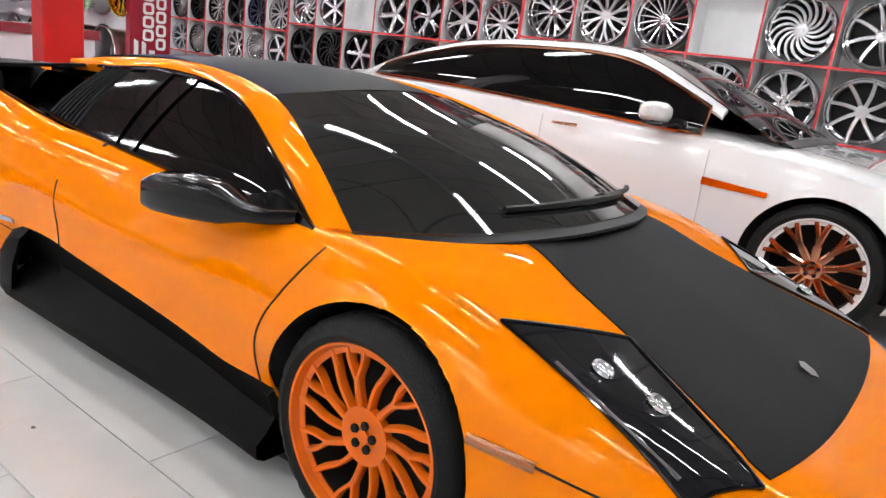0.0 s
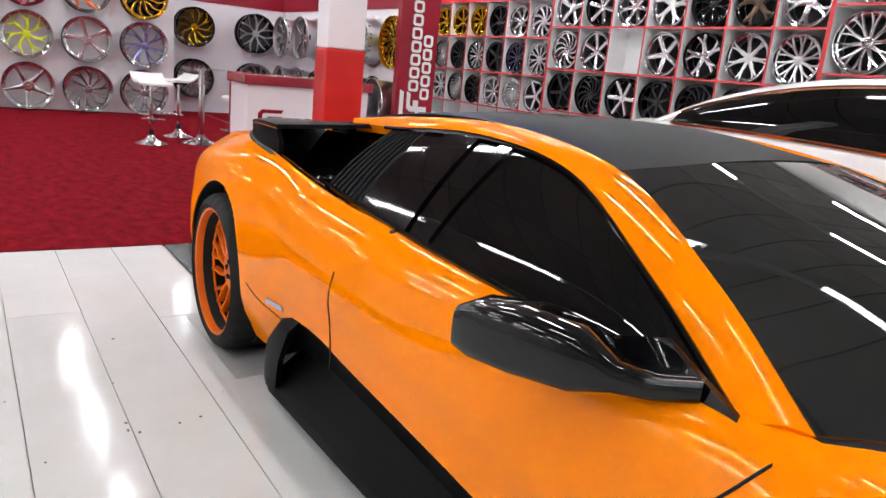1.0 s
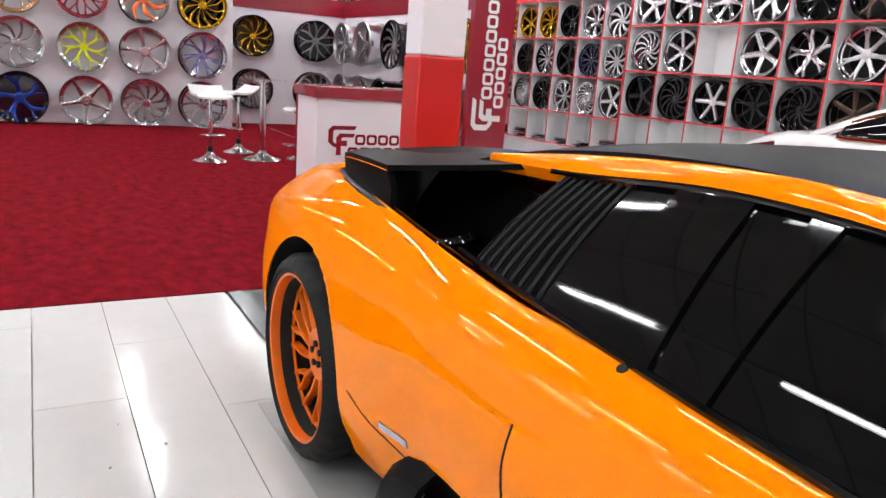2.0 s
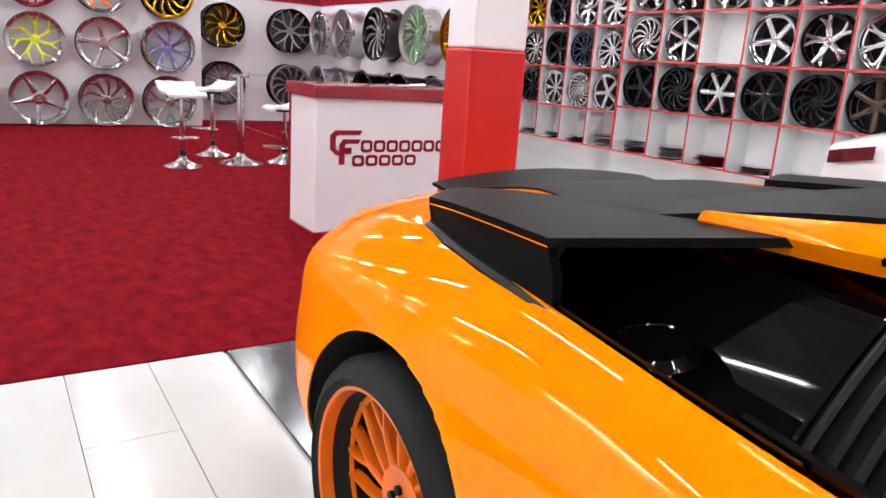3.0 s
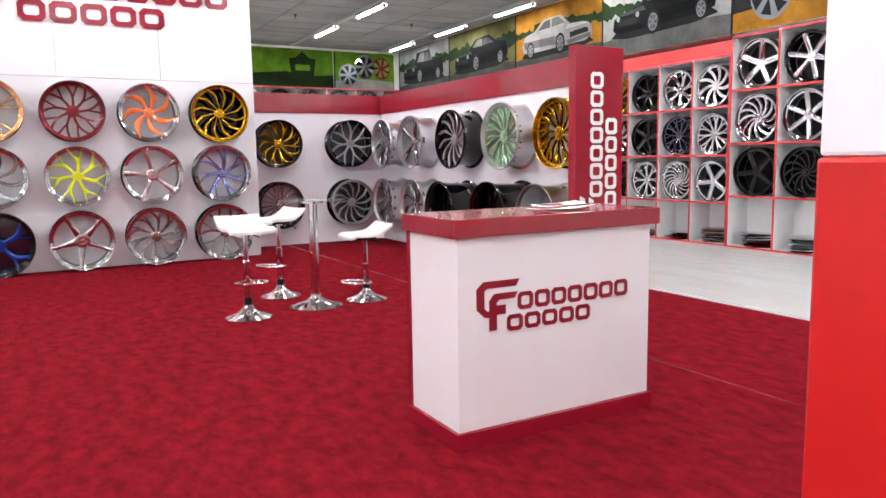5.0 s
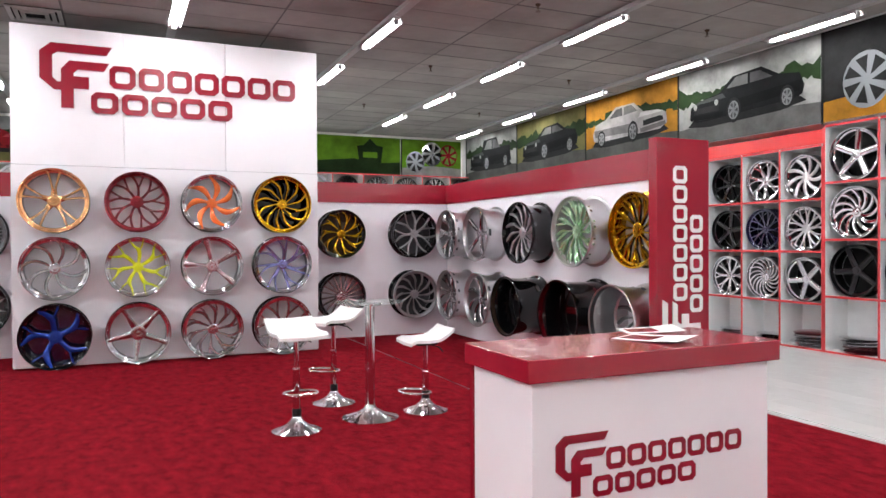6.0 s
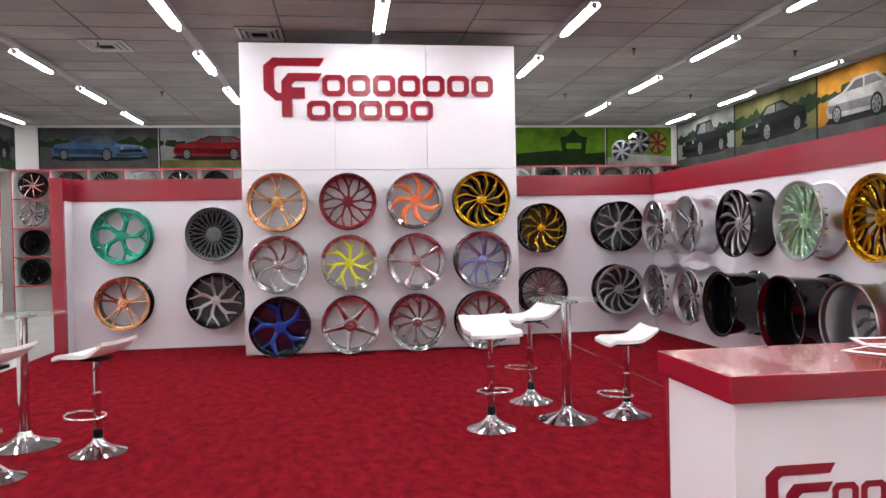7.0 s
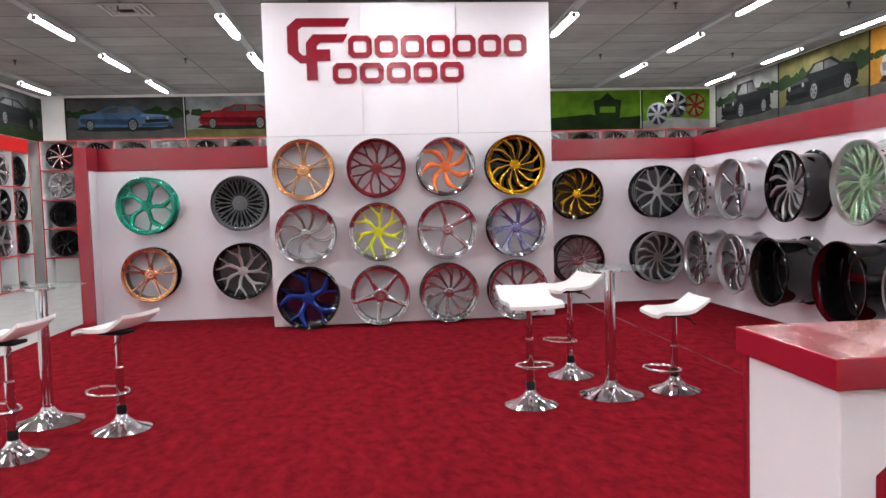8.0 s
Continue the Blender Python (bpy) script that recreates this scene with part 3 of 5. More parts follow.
    for k in range(5):
        block((1.82 + 1.13 * k) * u, 0.08 * u * tall, 1.0 * u, 0.97 * u * tall)


def face_matrix(origin, right, up):
    r, u = Vector(right).normalized(), Vector(up).normalized()
    o = r.cross(u)
    m = Matrix((r, u, o)).transposed().to_4x4()
    m.translation = origin
    return m


lg = thing("logo_sign", "large dark red raised logo shapes on the display wall", "sign")
logo_shapes(lg, face_matrix((PX, -0.85, 3.065), (0, 1, 0), (0, 0, 1)), 3.085, M_LOGO, 0.02)

# ---- wheels on the display wall ----
M_PALE = mat("machined_silver", (0.5, 0.49, 0.5), 0.2, metal=1.0)
# face finish to the paint on the flanks of the spokes
SIDES = {"copper": M_BRONZE, "red_candy": M_GLOSSBLK, "gold_anodised": M_GLOSSBLK, "orange_candy": M_PALE, "maroon_machined": M_RED_M, "yellow_paint": M_PALE, "violet_machined": M_BLUE_M, "blue_candy": M_NAVY, "teal_candy": M_GLOSSBLK, "rose_gold": M_BRONZE}
G1 = "wheels on the display wall"
YS, ZS = (-0.70, 0.205, 1.085, 1.98), (2.0, 1.2, 0.39)
C = M_CHROME
WALLW = [
    (0, 0, "pair5", 0.76, M_COPPER, M_COPPER, "copper finished alloy wheel with paired spokes and rivets"),
    (1, 0, "lattice9", 0.74, M_RED_M, M_RED_M, "candy red alloy wheel with crossing spokes"),
    (2, 0, "petal7", 0.74, C, M_ORANGE_M, "chrome wheel with curved orange and silver spokes"),
    (3, 0, "vane12", 0.76, M_GOLD, M_GOLD, "black and gold wheel with many twisted spokes"),
    (0, 1, "blade8", 0.75, C, M_PALE, "chrome wheel with curved maroon-edged spokes"),
    (1, 1, "zig7", 0.74, C, M_YELLOW_M, "chrome wheel with bright yellow bent spokes"),
    (2, 1, "dagger5", 0.75, C, M_MAROON_M, "chrome five-spoke wheel with maroon edges"),
    (3, 1, "vee7", 0.76, C, M_VIOLET_M, "chrome wheel with violet blue angular spokes"),
    (0, 2, "bolt5", 0.78, M_GLOSSBLK, M_BLUE_M, "black rimmed wheel with candy blue spokes"),
    (1, 2, "open5", 0.75, C, M_PALE, "polished chrome five-spoke wheel"),
    (2, 2, "flame10", 0.75, C, M_PALE, "polished chrome wheel with twisted forked spokes"),
    (3, 2, "cross7", 0.77, C, M_PALE, "chrome and black wheel with machined face"),
]
# wheels with an added dark disc that stands in for shade between the spokes
GAP_SHADES = {(3, 0): M_GLOSSBLK, (0, 2): M_NAVY}
for ci, ri, st, dia, mr, ms, lab in WALLW:
    show_wheel((PX, YS[ci], ZS[ri]), FACE_X, st, dia, 0.25, mr, ms, ms, lab, G1, m_barrel=M_GLOSSBLK, m_shade=GAP_SHADES.get((ci, ri)), m_side=SIDES.get(ms.name, M_GUN), spin=0.4 * ci + 0.7 * ri + 0.3, bolts=24 if st not in ("lattice9",) else 0, seg=48)

G2 = "wheels on the booth back wall"
for y, z, st, dia, mr, ms, lab in (
    (-2.92, 1.62, "bolt5", 0.78, M_TEAL_M, M_TEAL_M, "teal green deep-dish wheel with bent spokes"),
    (-2.92, 0.68, "pair5", 0.74, M_COPPER, M_ROSE, "rose gold wheel with paired spokes and rivets"),
    (-1.68, 1.62, "basket22", 0.76, M_GUN, M_GUN, "dark grey wheel with a dense mesh of thin spokes"),
    (-1.68, 0.68, "zig7", 0.78, M_GLOSSBLK, M_BRUSHED, "black wheel with machined angular spokes"),
    (3.08, 1.62, "flame10", 0.74, M_GLOSSBLK, M_GOLD, "black rimmed wheel with a gold swirling face"),
    (3.08, 0.66, "multi20", 0.74, M_GLOSSBLK, M_MAROON_M, "black rimmed wheel with thin pinkish chrome spokes"),
    (4.28, 1.62, "cross7", 0.76, M_GLOSSBLK, M_BRUSHED, "black and silver wheel with angular crossing spokes"),
    (4.28, 0.66, "vane12", 0.76, M_BRUSHED, M_BRUSHED, "brushed silver wheel with a swirling face"),
):
    # the added disc's dark colour stands in for the shaded wheel interior
    show_wheel((BW, y, z), FACE_X, st, dia, 0.28, mr, ms, ms, lab, G2, m_barrel=M_GLOSSBLK if mr is not M_TEAL_M else mr, m_shade={"gold_anodised": M_BRONZE, "gunmetal": M_BLKPLASTIC, "brushed_aluminium": M_GUN}.get(ms.name), m_side=SIDES.get(ms.name, M_GUN), spin=y + z, bolts=20, seg=48)

G3 = "wheels on the booth side wall"
for x, z, st, dia, dep, mr, ms, lab, deep in (
    (-15.97, 1.6, "y7", 0.76, 0.38, M_BRUSHED, C, "deep brushed aluminium wheel with a chrome face", False),
    (-15.03, 1.6, "dagger5", 0.78, 0.36, M_BRUSHED, C, "deep brushed wheel with dark windowed chrome face", False),
    (-13.84, 1.6, "vane12", 0.78, 0.36, M_GLOSSBLK, M_BRUSHED, "gloss black barrel wheel with swirled silver face", False),
    (-12.69, 1.6, "leaf12", 0.8, 0.34, M_BRUSHED, M_GREEN_M, "brushed wheel with mint green edged leaf spokes", False),
    (-11.79, 1.6, "leaf12", 0.78, 0.22, M_GOLD, M_GOLD, "gold anodised wheel with leaf-shaped spokes", False),
    (-15.97, 0.68, "y7", 0.76, 0.38, M_BRUSHED, C, "deep brushed aluminium wheel with a chrome face", False),
    (-14.93, 0.68, "blade8", 0.76, 0.4, M_BRUSHED, C, "polished deep wheel with curved spokes", False),
    (-13.92, 0.67, "star6", 0.76, 0.5, M_GLOSSBLK, M_BRONZE, "very deep gloss black wheel barrel", True),
    (-12.64, 0.67, "star6", 0.8, 0.56, M_GLOSSBLK, M_RED_M, "very deep black wheel barrel with candy red inside", True),
    (-11.77, 0.69, "vane12", 0.74, 0.5, M_BRUSHED, M_GUN, "very deep brushed aluminium wheel barrel", True),
):
    show_wheel((x, 4.93, z), FACE_NY, st, dia, dep, mr, ms, ms, lab, G3, m_side=M_GREEN_M if ms is M_GREEN_M else SIDES.get(ms.name, M_GUN), spin=x, bolts=16, deep=deep, seg=48)

# ---- totem sign at the end of the side wall ----
def totem():
    t = thing("totem_sign", "tall dark red sign pillar with white vertical logo shapes", "sign", Matrix.Translation((-11.35, 4.65, 0)))
    part("pillar", box(-0.012, 0.1, -0.08, 0.56, 0, 2.46, 0.004), M_REDBAND, t, smooth=False)
    logo_shapes(t, face_matrix((0.1, 0.49, 0.5), (0, 0, 1), (0, -1, 0)), 1.72, M_LOGOW, 0.006, 0.95)


totem()


# ---- counter ----
def counter():
    t = thing("reception_counter", "white counter with a glossy dark red top and plinth", "counter", Matrix.Translation((-8.16, 1.33, 0)))
    part("body", box(-0.49, -0.03, 0.03, 1.2, 0.085, 0.985, 0.004), M_BOOTH, t, "white glossy body", smooth=False)
    part("side_edge", box(-0.515, -0.492, 0.022, 1.205, 0.085, 0.985, 0.002), M_REDBAND, t, "dark red back board", smooth=False)
    part("top", box(-0.52, 0.0, 0.0, 1.24, 0.985, 1.07, 0.004), M_REDBAND, t, "glossy dark red top", smooth=False)
    part("plinth", box(-0.52, -0.015, 0.015, 1.215, 0.006, 0.085, 0.003), M_REDBAND, t, "dark red plinth", smooth=False)
    logo_shapes(t, face_matrix((-0.03, 0.13, 0.525), (0, 1, 0), (0, 0, 1)), 0.925, M_LOGO, 0.004)
    return t


counter()


def leaflet(x, y, rz, s, label):
    t = thing("leaflet", label, "leaflet", Matrix.Translation((x, y, 1.071)) @ Matrix.Rotation(rz, 4, "Z"), "leaflets on the counter")
    rows = [[(i / 8 * 0.3 * s, j / 4 * 0.21 * s, 0.002 + 0.02 * s * (i / 8) ** 2 * (0.6 + 0.4 * j / 4)) for j in range(5)] for i in range(9)]
    part("sheet", grid(rows, thick=(0, 0, -0.0015)), M_PAPER, t)
    part("print", grid([[(p[0] * 0.5 + 0.02, p[1] * 0.6 + 0.03, p[2] * 0.3 + 0.0035) for p in r] for r in rows], thick=(0, 0, -0.001)), M_LOGO, t, "red printed block")


leaflet(-8.5, 1.95, 0.4, 1.0, "white leaflet with curling corner on the counter")
leaflet(-8.6, 2.12, 1.2, 0.9, "white printed leaflet lying on the counter")


# ---- column ----
def column():
    t = tagged(new("column"), "square column painted red below and white above", "column", kind="structure")
    t.matrix_basis = Matrix.Translation((-6.28, 1.32, 0)) @ Matrix.Rotation(radians(-8), 4, "Z")
    part("lower", box(-0.127, 0.127, -0.127, 0.127, 0.0, 1.325, 0.012), M_REDPOST, t, "bright red painted lower half", smooth=False)
    part("upper", box(-0.123, 0.123, -0.123, 0.123, 1.325, H_CEIL, 0.01), M_BOOTHMAT, t, "white painted upper half", smooth=False)


column()


# ---- bar tables and stools ----
def stool(x, y, rz, h, group):
    t = thing("bar_stool", "white bar stool with curved seat on a chrome pedestal", "bar stool", Matrix.Translation((x, y, 0.006)) @ Matrix.Rotation(rz, 4, "Z"), group)
    part("base", lathe([(0.0, 0.0), (0.195, 0.0), (0.195, 0.008), (0.16, 0.022), (0.09, 0.05), (0.045, 0.09), (0.032, 0.12), (0.0, 0.12)], 32), M_CHROME, t, "round chrome foot")
    part("column", lathe([(0.0, 0.1), (0.029, 0.1), (0.029, h - 0.28), (0.02, h - 0.27), (0.02, h - 0.02), (0.0, h - 0.02)], 16), M_CHROME, t, "chrome gas-lift column")
    part("sleeve", lathe([(0.031, 0.11), (0.035, 0.12), (0.035, 0.17), (0.031, 0.18)], 16), M_BLKPLASTIC, t)
    ring = [(0.10 + 0.14 * math.cos(a), 0.13 * math.sin(a), h - 0.45 + 0.01 * math.cos(a)) for a in [2 * math.pi * i / 28 for i in range(28)]]
    part("footrest", tube(ring, 0.009, 8, closed=True), M_CHROME, t, "chrome footrest ring")
    rows = []
    for i in range(15):
        s = i / 14
        xx = 0.2 - 0.4 * s
        zz = h + 0.02 - 0.012 * math.sin(min(1, s / 0.75) * math.pi) + (0.085 * max(0, (s - 0.66) / 0.34) ** 1.4)
        zz -= 0.03 * max(0, (0.12 - s) / 0.12)
        rows.append([(xx, (j / 8 - 0.5) * 0.4, zz + 0.008 * (2 * (j / 8 - 0.5)) ** 2) for j in range(9)])
    part("seat", grid(rows, thick=(0, 0, -0.026)), M_SEAT, t, "curved white seat shell")
    part("mount", box(-0.09, 0.09, -0.07, 0.07, h - 0.045, h - 0.022, 0.005), M_BLKPLASTIC, t)
    part("lever", tube([(-0.02, 0.02, h - 0.04), (-0.09, 0.1, h - 0.06), (-0.1, 0.16, h - 0.09)], 0.006), M_BLKPLASTIC, t)


def bar_table(x, y, h):
    t = thing("bar_table", "round glass bar table on a chrome pedestal", "bar table", Matrix.Translation((x, y, 0.006)), "bar tables")
    part("base", lathe([(0.0, 0.0), (0.24, 0.0), (0.24, 0.008), (0.2, 0.02), (0.11, 0.05), (0.055, 0.085), (0.04, 0.12), (0.0, 0.12)], 36), M_CHROME, t, "round chrome foot")
    part("column", lathe([(0.0, 0.1), (0.04, 0.1), (0.04, h - 0.03), (0.0, h - 0.03)], 20), M_CHROME, t, "chrome column")
    part("collar", lathe([(0.0, h - 0.035), (0.1, h - 0.03), (0.1, h - 0.012), (0.0, h - 0.012)], 24), M_CHROME, t)
    part("tabletop", lathe([(0.0, h - 0.01), (0.29, h - 0.01), (0.3, h - 0.004), (0.3, h - 0.002), (0.29, h + 0.002), (0.0, h + 0.002)], 48), M_GLASS, t, "clear glass top with dark edge")


GA, GB = "stools round the far table", "stools round the near table"
bar_table(-11.75, 1.93, 0.985)
stool(-11.6, 1.27, 0.1, 0.77, GA)
stool(-12.42, 1.8, -1.3, 0.77, GA)
stool(-11.78, 2.45, -1.6, 0.63, GA)
bar_table(-11.85, -2.25, 1.0)
stool(-11.55, -1.63, -1.9, 0.72, GB)
stool(-11.07, -2.12, -1.7, 0.76, GB)
stool(-11.65, -2.78, -0.3, 0.68, GB)


# ---- wheel shelves ----
def shelf(name, x_edges, z_edges, y_front, depth, sign, header, label, cells):
    """Cube shelving along x; sign: +1 opens towards -y. cells(i, j) says what stands in column i, row j."""
    t = thing(name, label, "shelf")
    yb = y_front + sign * depth
    w = 0.022
    for xe in x_edges:
        part("upright", box(xe - w / 2, xe + w / 2, y_front + sign * 0.006, yb, 0, z_edges[-1]), M_CUBEW, t, smooth=False)
        part("edge_strip", box(xe - w / 2 - 0.004, xe + w / 2 + 0.004, y_front, y_front + sign * 0.006, 0, z_edges[-1]), M_CUBER, t, smooth=False)
    for ze in z_edges:
        part("board", box(x_edges[0] + w / 2, x_edges[-1] - w / 2, y_front + sign * 0.007, yb, ze - w / 2 + 0.011, ze + w / 2 + 0.011), M_CUBEW, t, smooth=False)
        for a, b in zip(x_edges, x_edges[1:]):
            part("edge_strip", box(a + w / 2 + 0.004, b - w / 2 - 0.004, y_front + sign * 0.001, y_front + sign * 0.007, ze - w / 2 + 0.007, ze + w / 2 + 0.015), M_CUBER, t, smooth=False)
    part("back", box(x_edges[0], x_edges[-1], yb - sign * 0.012 + sign * 0.012, yb + sign * 0.012, 0, z_edges[-1]), M_CUBEW, t, smooth=False)
    if header:
        part("header", box(x_edges[0] - 0.01, x_edges[-1] + 0.01, y_front - sign * 0.004, yb, z_edges[-1] + 0.03, header), M_REDPOST, t, "red header board", smooth=False)
    for i, (a, b) in enumerate(zip(x_edges, x_edges[1:])):
        for j, (c, d) in enumerate(zip(z_edges, z_edges[1:])):
            cells((a + b) / 2, c + 0.022, b - a, d - c, i, j, y_front, sign)


PALETTE = [
    ("chrome", M_CHROME, M_CHROME, "polished chrome alloy wheel standing in a white cube"),
    ("black", M_GLOSSBLK, M_GLOSSBLK, "gloss black alloy wheel standing in a white cube"),
    ("machined", M_GLOSSBLK, M_CHROME, "black wheel with machined silver spokes in a cube"),
    ("silver", M_CHROME, M_BRUSHED, "silver alloy wheel with chrome lip in a cube"),
    ("gold", M_GOLD, M_GOLD, "gold alloy wheel standing in a white cube"),
    ("navy", M_NAVY, M_NAVY, "dark navy alloy wheel standing in a white cube"),
    ("bronze", M_GLOSSBLK, M_BRONZE, "black and bronze alloy wheel standing in a cube"),
]
SHELF_PROTO = {}


def shelf_wheel(pal, style, x, z, dia, y_front, sign, group, spin):
    key = (pal, style, round(dia, 3))
    face = FACE_NY if sign > 0 else FACE_PY
    m = Matrix.Translation((x, y_front + sign * 0.28, z + dia / 2)) @ face @ Matrix.Rotation(spin, 4, "Z")
    if key in SHELF_PROTO:
        o = copy_thing(SHELF_PROTO[key], m)
        o["group"] = group
        return
    nm, mr, ms, lab = PALETTE[pal]
    t = thing("alloy_wheel", lab, "wheel", m, group)
    # the black disc paints the shadow that lies behind the wheel in its cube
    wheel_parts(t, style, dia, 0.23, mr, ms, ms, m_shade=M_BLKPLASTIC, seg=36, m_side=M_GUN if pal in (0, 2, 3) else None, m_barrel=M_GUN if pal in (0, 3) else None)
    bpy.context.view_layer.update()
    SHELF_PROTO[key] = t


def cap_stack(x, z, y_front, sign, n, group):
    t = thing("hubcap_stack", "loose stack of flat chrome wheel covers in a cube", "hubcaps", Matrix.Translation((x, y_front + sign * 0.24, z)), group)
    rnd = random.Random(int(x * 100))
    for k in range(n):
        bm = lathe([(0.0, 0.0), (0.24, 0.0), (0.25, 0.008), (0.23, 0.018), (0.08, 0.028), (0.0, 0.028)], 28)
        turn_bm(bm, Matrix.Translation((rnd.uniform(-0.05, 0.05), rnd.uniform(-0.03, 0.03), 0.03 * k)) @ Matrix.Rotation(rnd.uniform(-0.06, 0.06), 4, "X"))
        part("cover", bm, M_CHROME if rnd.random() < 0.75 else M_RED_M, t)


def fill(seed, empty=()):
    rnd = random.Random(seed)
    def cells(x, z, w, h, i, j, yf, sign):
        if (i, j) in empty:
            return
        if j == 0:
            cap_stack(x, z, yf, sign, rnd.choice((4, 5, 6, 7)), "hubcaps in the shelves")
            return
        pal = SPECIAL.get((seed, i, j))
        if pal is None:
            pal = rnd.choices((0, 1, 2, 3, 6), ((5, 1, 3, 3, 0.3), (1, 6, 2, 0, 0.6), (5, 1, 3, 3, 0), (2, 3, 4, 2, 0))[min(3, (j + 1) % 4)])[0]
        style = rnd.choice({13: ("multi20", "mesh10", "star8", "double7", "turbine16"), 12: ("y5", "star6", "star5", "mesh10", "double7", "swirl12")}.get(seed, STYLE_NAMES))
        shelf_wheel(pal, style, x, z, min(w, h) - 0.07, yf, sign, "wheels in the shelves", rnd.uniform(0, 3))
    return cells


SPECIAL = {(11, 0, 3): 4, (11, 1, 3): 4, (11, 2, 3): 4, (11, 3, 3): 1, (11, 4, 2): 5, (11, 3, 2): 1, (11, 2, 2): 2, (11, 1, 2): 1, (11, 5, 3): 3, (11, 5, 2): 3, (11, 5, 1): 0, (11, 4, 1): 0, (11, 3, 1): 0, (11, 2, 1): 1,
           (12, 0, 1): 1, (12, 1, 1): 1, (12, 2, 1): 2, (12, 3, 1): 1, (12, 4, 1): 1, (12, 5, 1): 6, (12, 0, 2): 0, (12, 1, 2): 0, (12, 3, 2): 0, (12, 4, 2): 2, (12, 5, 2): 3, (12, 6, 2): 3, (12, 7, 2): 1}
SPECIAL.update({(13, i, j): 3 if (i + j) % 3 == 0 else 0 for i in range(6) for j in (1, 2, 3)})
YF = 8.52
xa = [-12.6 - 0.68 * k for k in range(6, -1, -1)]
shelf("wheel_shelf", xa, [0.0, 0.62, 1.32, 2.03, 2.74], YF, 0.45, 1, 2.96, "white cube shelf with red edges full of wheels", fill(11))
xb = [-12.575 + 0.755 * k for k in range(8)]
shelf("wheel_shelf", xb, [0.0, 0.73, 1.48, 2.23, 2.98], YF, 0.45, 1, None, "white cube shelf with red edges full of wheels", fill(12, ((2, 2),)))
xc = [-7.26 + 0.86 * k for k in range(7)]
shelf("wheel_shelf", xc, [0.0, 0.82, 1.67, 2.52, 3.02], YF, 0.45, 1, None, "white cube shelf with red edges full of wheels", fill(13, ((3, 2),)))
# left side of the hall
xl = [-22.9 + 0.72 * k for k in range(14)]
shelf("wheel_shelf", xl, [0.0, 0.72, 1.44, 2.16, 2.9], -7.28, 0.45, -1, 3.2, "white cube shelf with red edges full of wheels", fill(21, ((12, 2), (12, 1))))


def far_shelf():
    """Small cube row on the far wall, seen above the booth wall."""
    t = thing("wheel_shelf", "high cube shelf on the far wall with dark wheels", "shelf")
    xf = -23.25
    n = 20
    w = 0.8
    for i in range(n + 1):
        y = -7.2 + i * w
        part("upright", box(X0, xf - 0.005, y - 0.011, y + 0.011, 0, 3.2), M_CUBEW, t, smooth=False)
        part("edge_strip", box(xf - 0.005, xf, y - 0.014, y + 0.014, 0, 3.2), M_CUBER, t, smooth=False)
    for z in (0.6, 1.25, 1.9, 2.55, 3.2):
        part("board", box(X0, xf - 0.004, -7.2, -7.2 + n * w, z - 0.011, z + 0.011), M_CUBEW, t, smooth=False)
        part("edge_strip", box(xf - 0.004, xf + 0.002, -7.2, -7.2 + n * w, z - 0.014, z + 0.014), M_CUBER, t, smooth=False)
    rnd = random.Random(8)
    proto = {}
    for i in range(n):
        y = -7.2 + (i + 0.5) * w
        for j, z in enumerate((0.62, 1.27, 1.92, 2.57)):
            if j < 3 and i > 2:
                continue
            pal = (1, 1, 0, 2)[j] if i < 3 else rnd.choice((1, 2, 2, 3))
            st = rnd.choice(("star8", "multi20", "mesh10"))
            m = Matrix.Translation((xf - 0.25, y, z + 0.3)) @ FACE_X @ Matrix.Rotation(rnd.uniform(0, 3), 4, "Z")
            if (pal, st) in proto:
                copy_thing(proto[(pal, st)], m)
            else:
                nm, mr, ms, lab = PALETTE[pal]
                o = thing("alloy_wheel", lab, "wheel", m, "wheels on the far wall shelf")
                # dark wheels get an added black disc for the shade behind their spokes
                wheel_parts(o, st, 0.58, 0.2, mr, ms, ms, m_shade=M_BLKPLASTIC if pal in (1, 2) else None, seg=28)
                bpy.context.view_layer.update()
                proto[(pal, st)] = o


far_shelf()


structure("wall_bulkhead_north", box(X0, X1, 8.555, Y1, 3.04, H_CEIL), M_WALLW, "white bulkhead above the wheel shelves", "wall")
structure("wall_bulkhead_south", box(X0, X1, Y0, -7.3, 3.21, H_CEIL), M_WALLW, "white bulkhead above the wheel shelves", "wall")


# ---- posters ----
def flat_mat(name, colour, rough=0.45):
    return mat(name, tuple(0.36 * v for v in colour), 0.8, vary=0.45, scale=1.6, spec=0.08)


P_BG = {k: flat_mat("print_" + k, c) for k, c in dict(green=(0.2, 0.42, 0.03), grey=(0.2, 0.2, 0.19), sky=(0.42, 0.45, 0.44), orange=(0.6, 0.27, 0.03), dark=(0.03, 0.03, 0.03), dusk=(0.12, 0.12, 0.12), field=(0.24, 0.22, 0.08), road=(0.13, 0.13, 0.12), pale=(0.5, 0.5, 0.47), tree=(0.03, 0.06, 0.02)).items()}
P_CAR = {k: flat_mat("print_car_" + k, c, 0.35) for k, c in dict(black=(0.012, 0.013, 0.014), blue=(0.1, 0.2, 0.36), red=(0.38, 0.02, 0.03), white=(0.5, 0.47, 0.46), silver=(0.35, 0.36, 0.36), lime=(0.3, 0.5, 0.1)).items()}

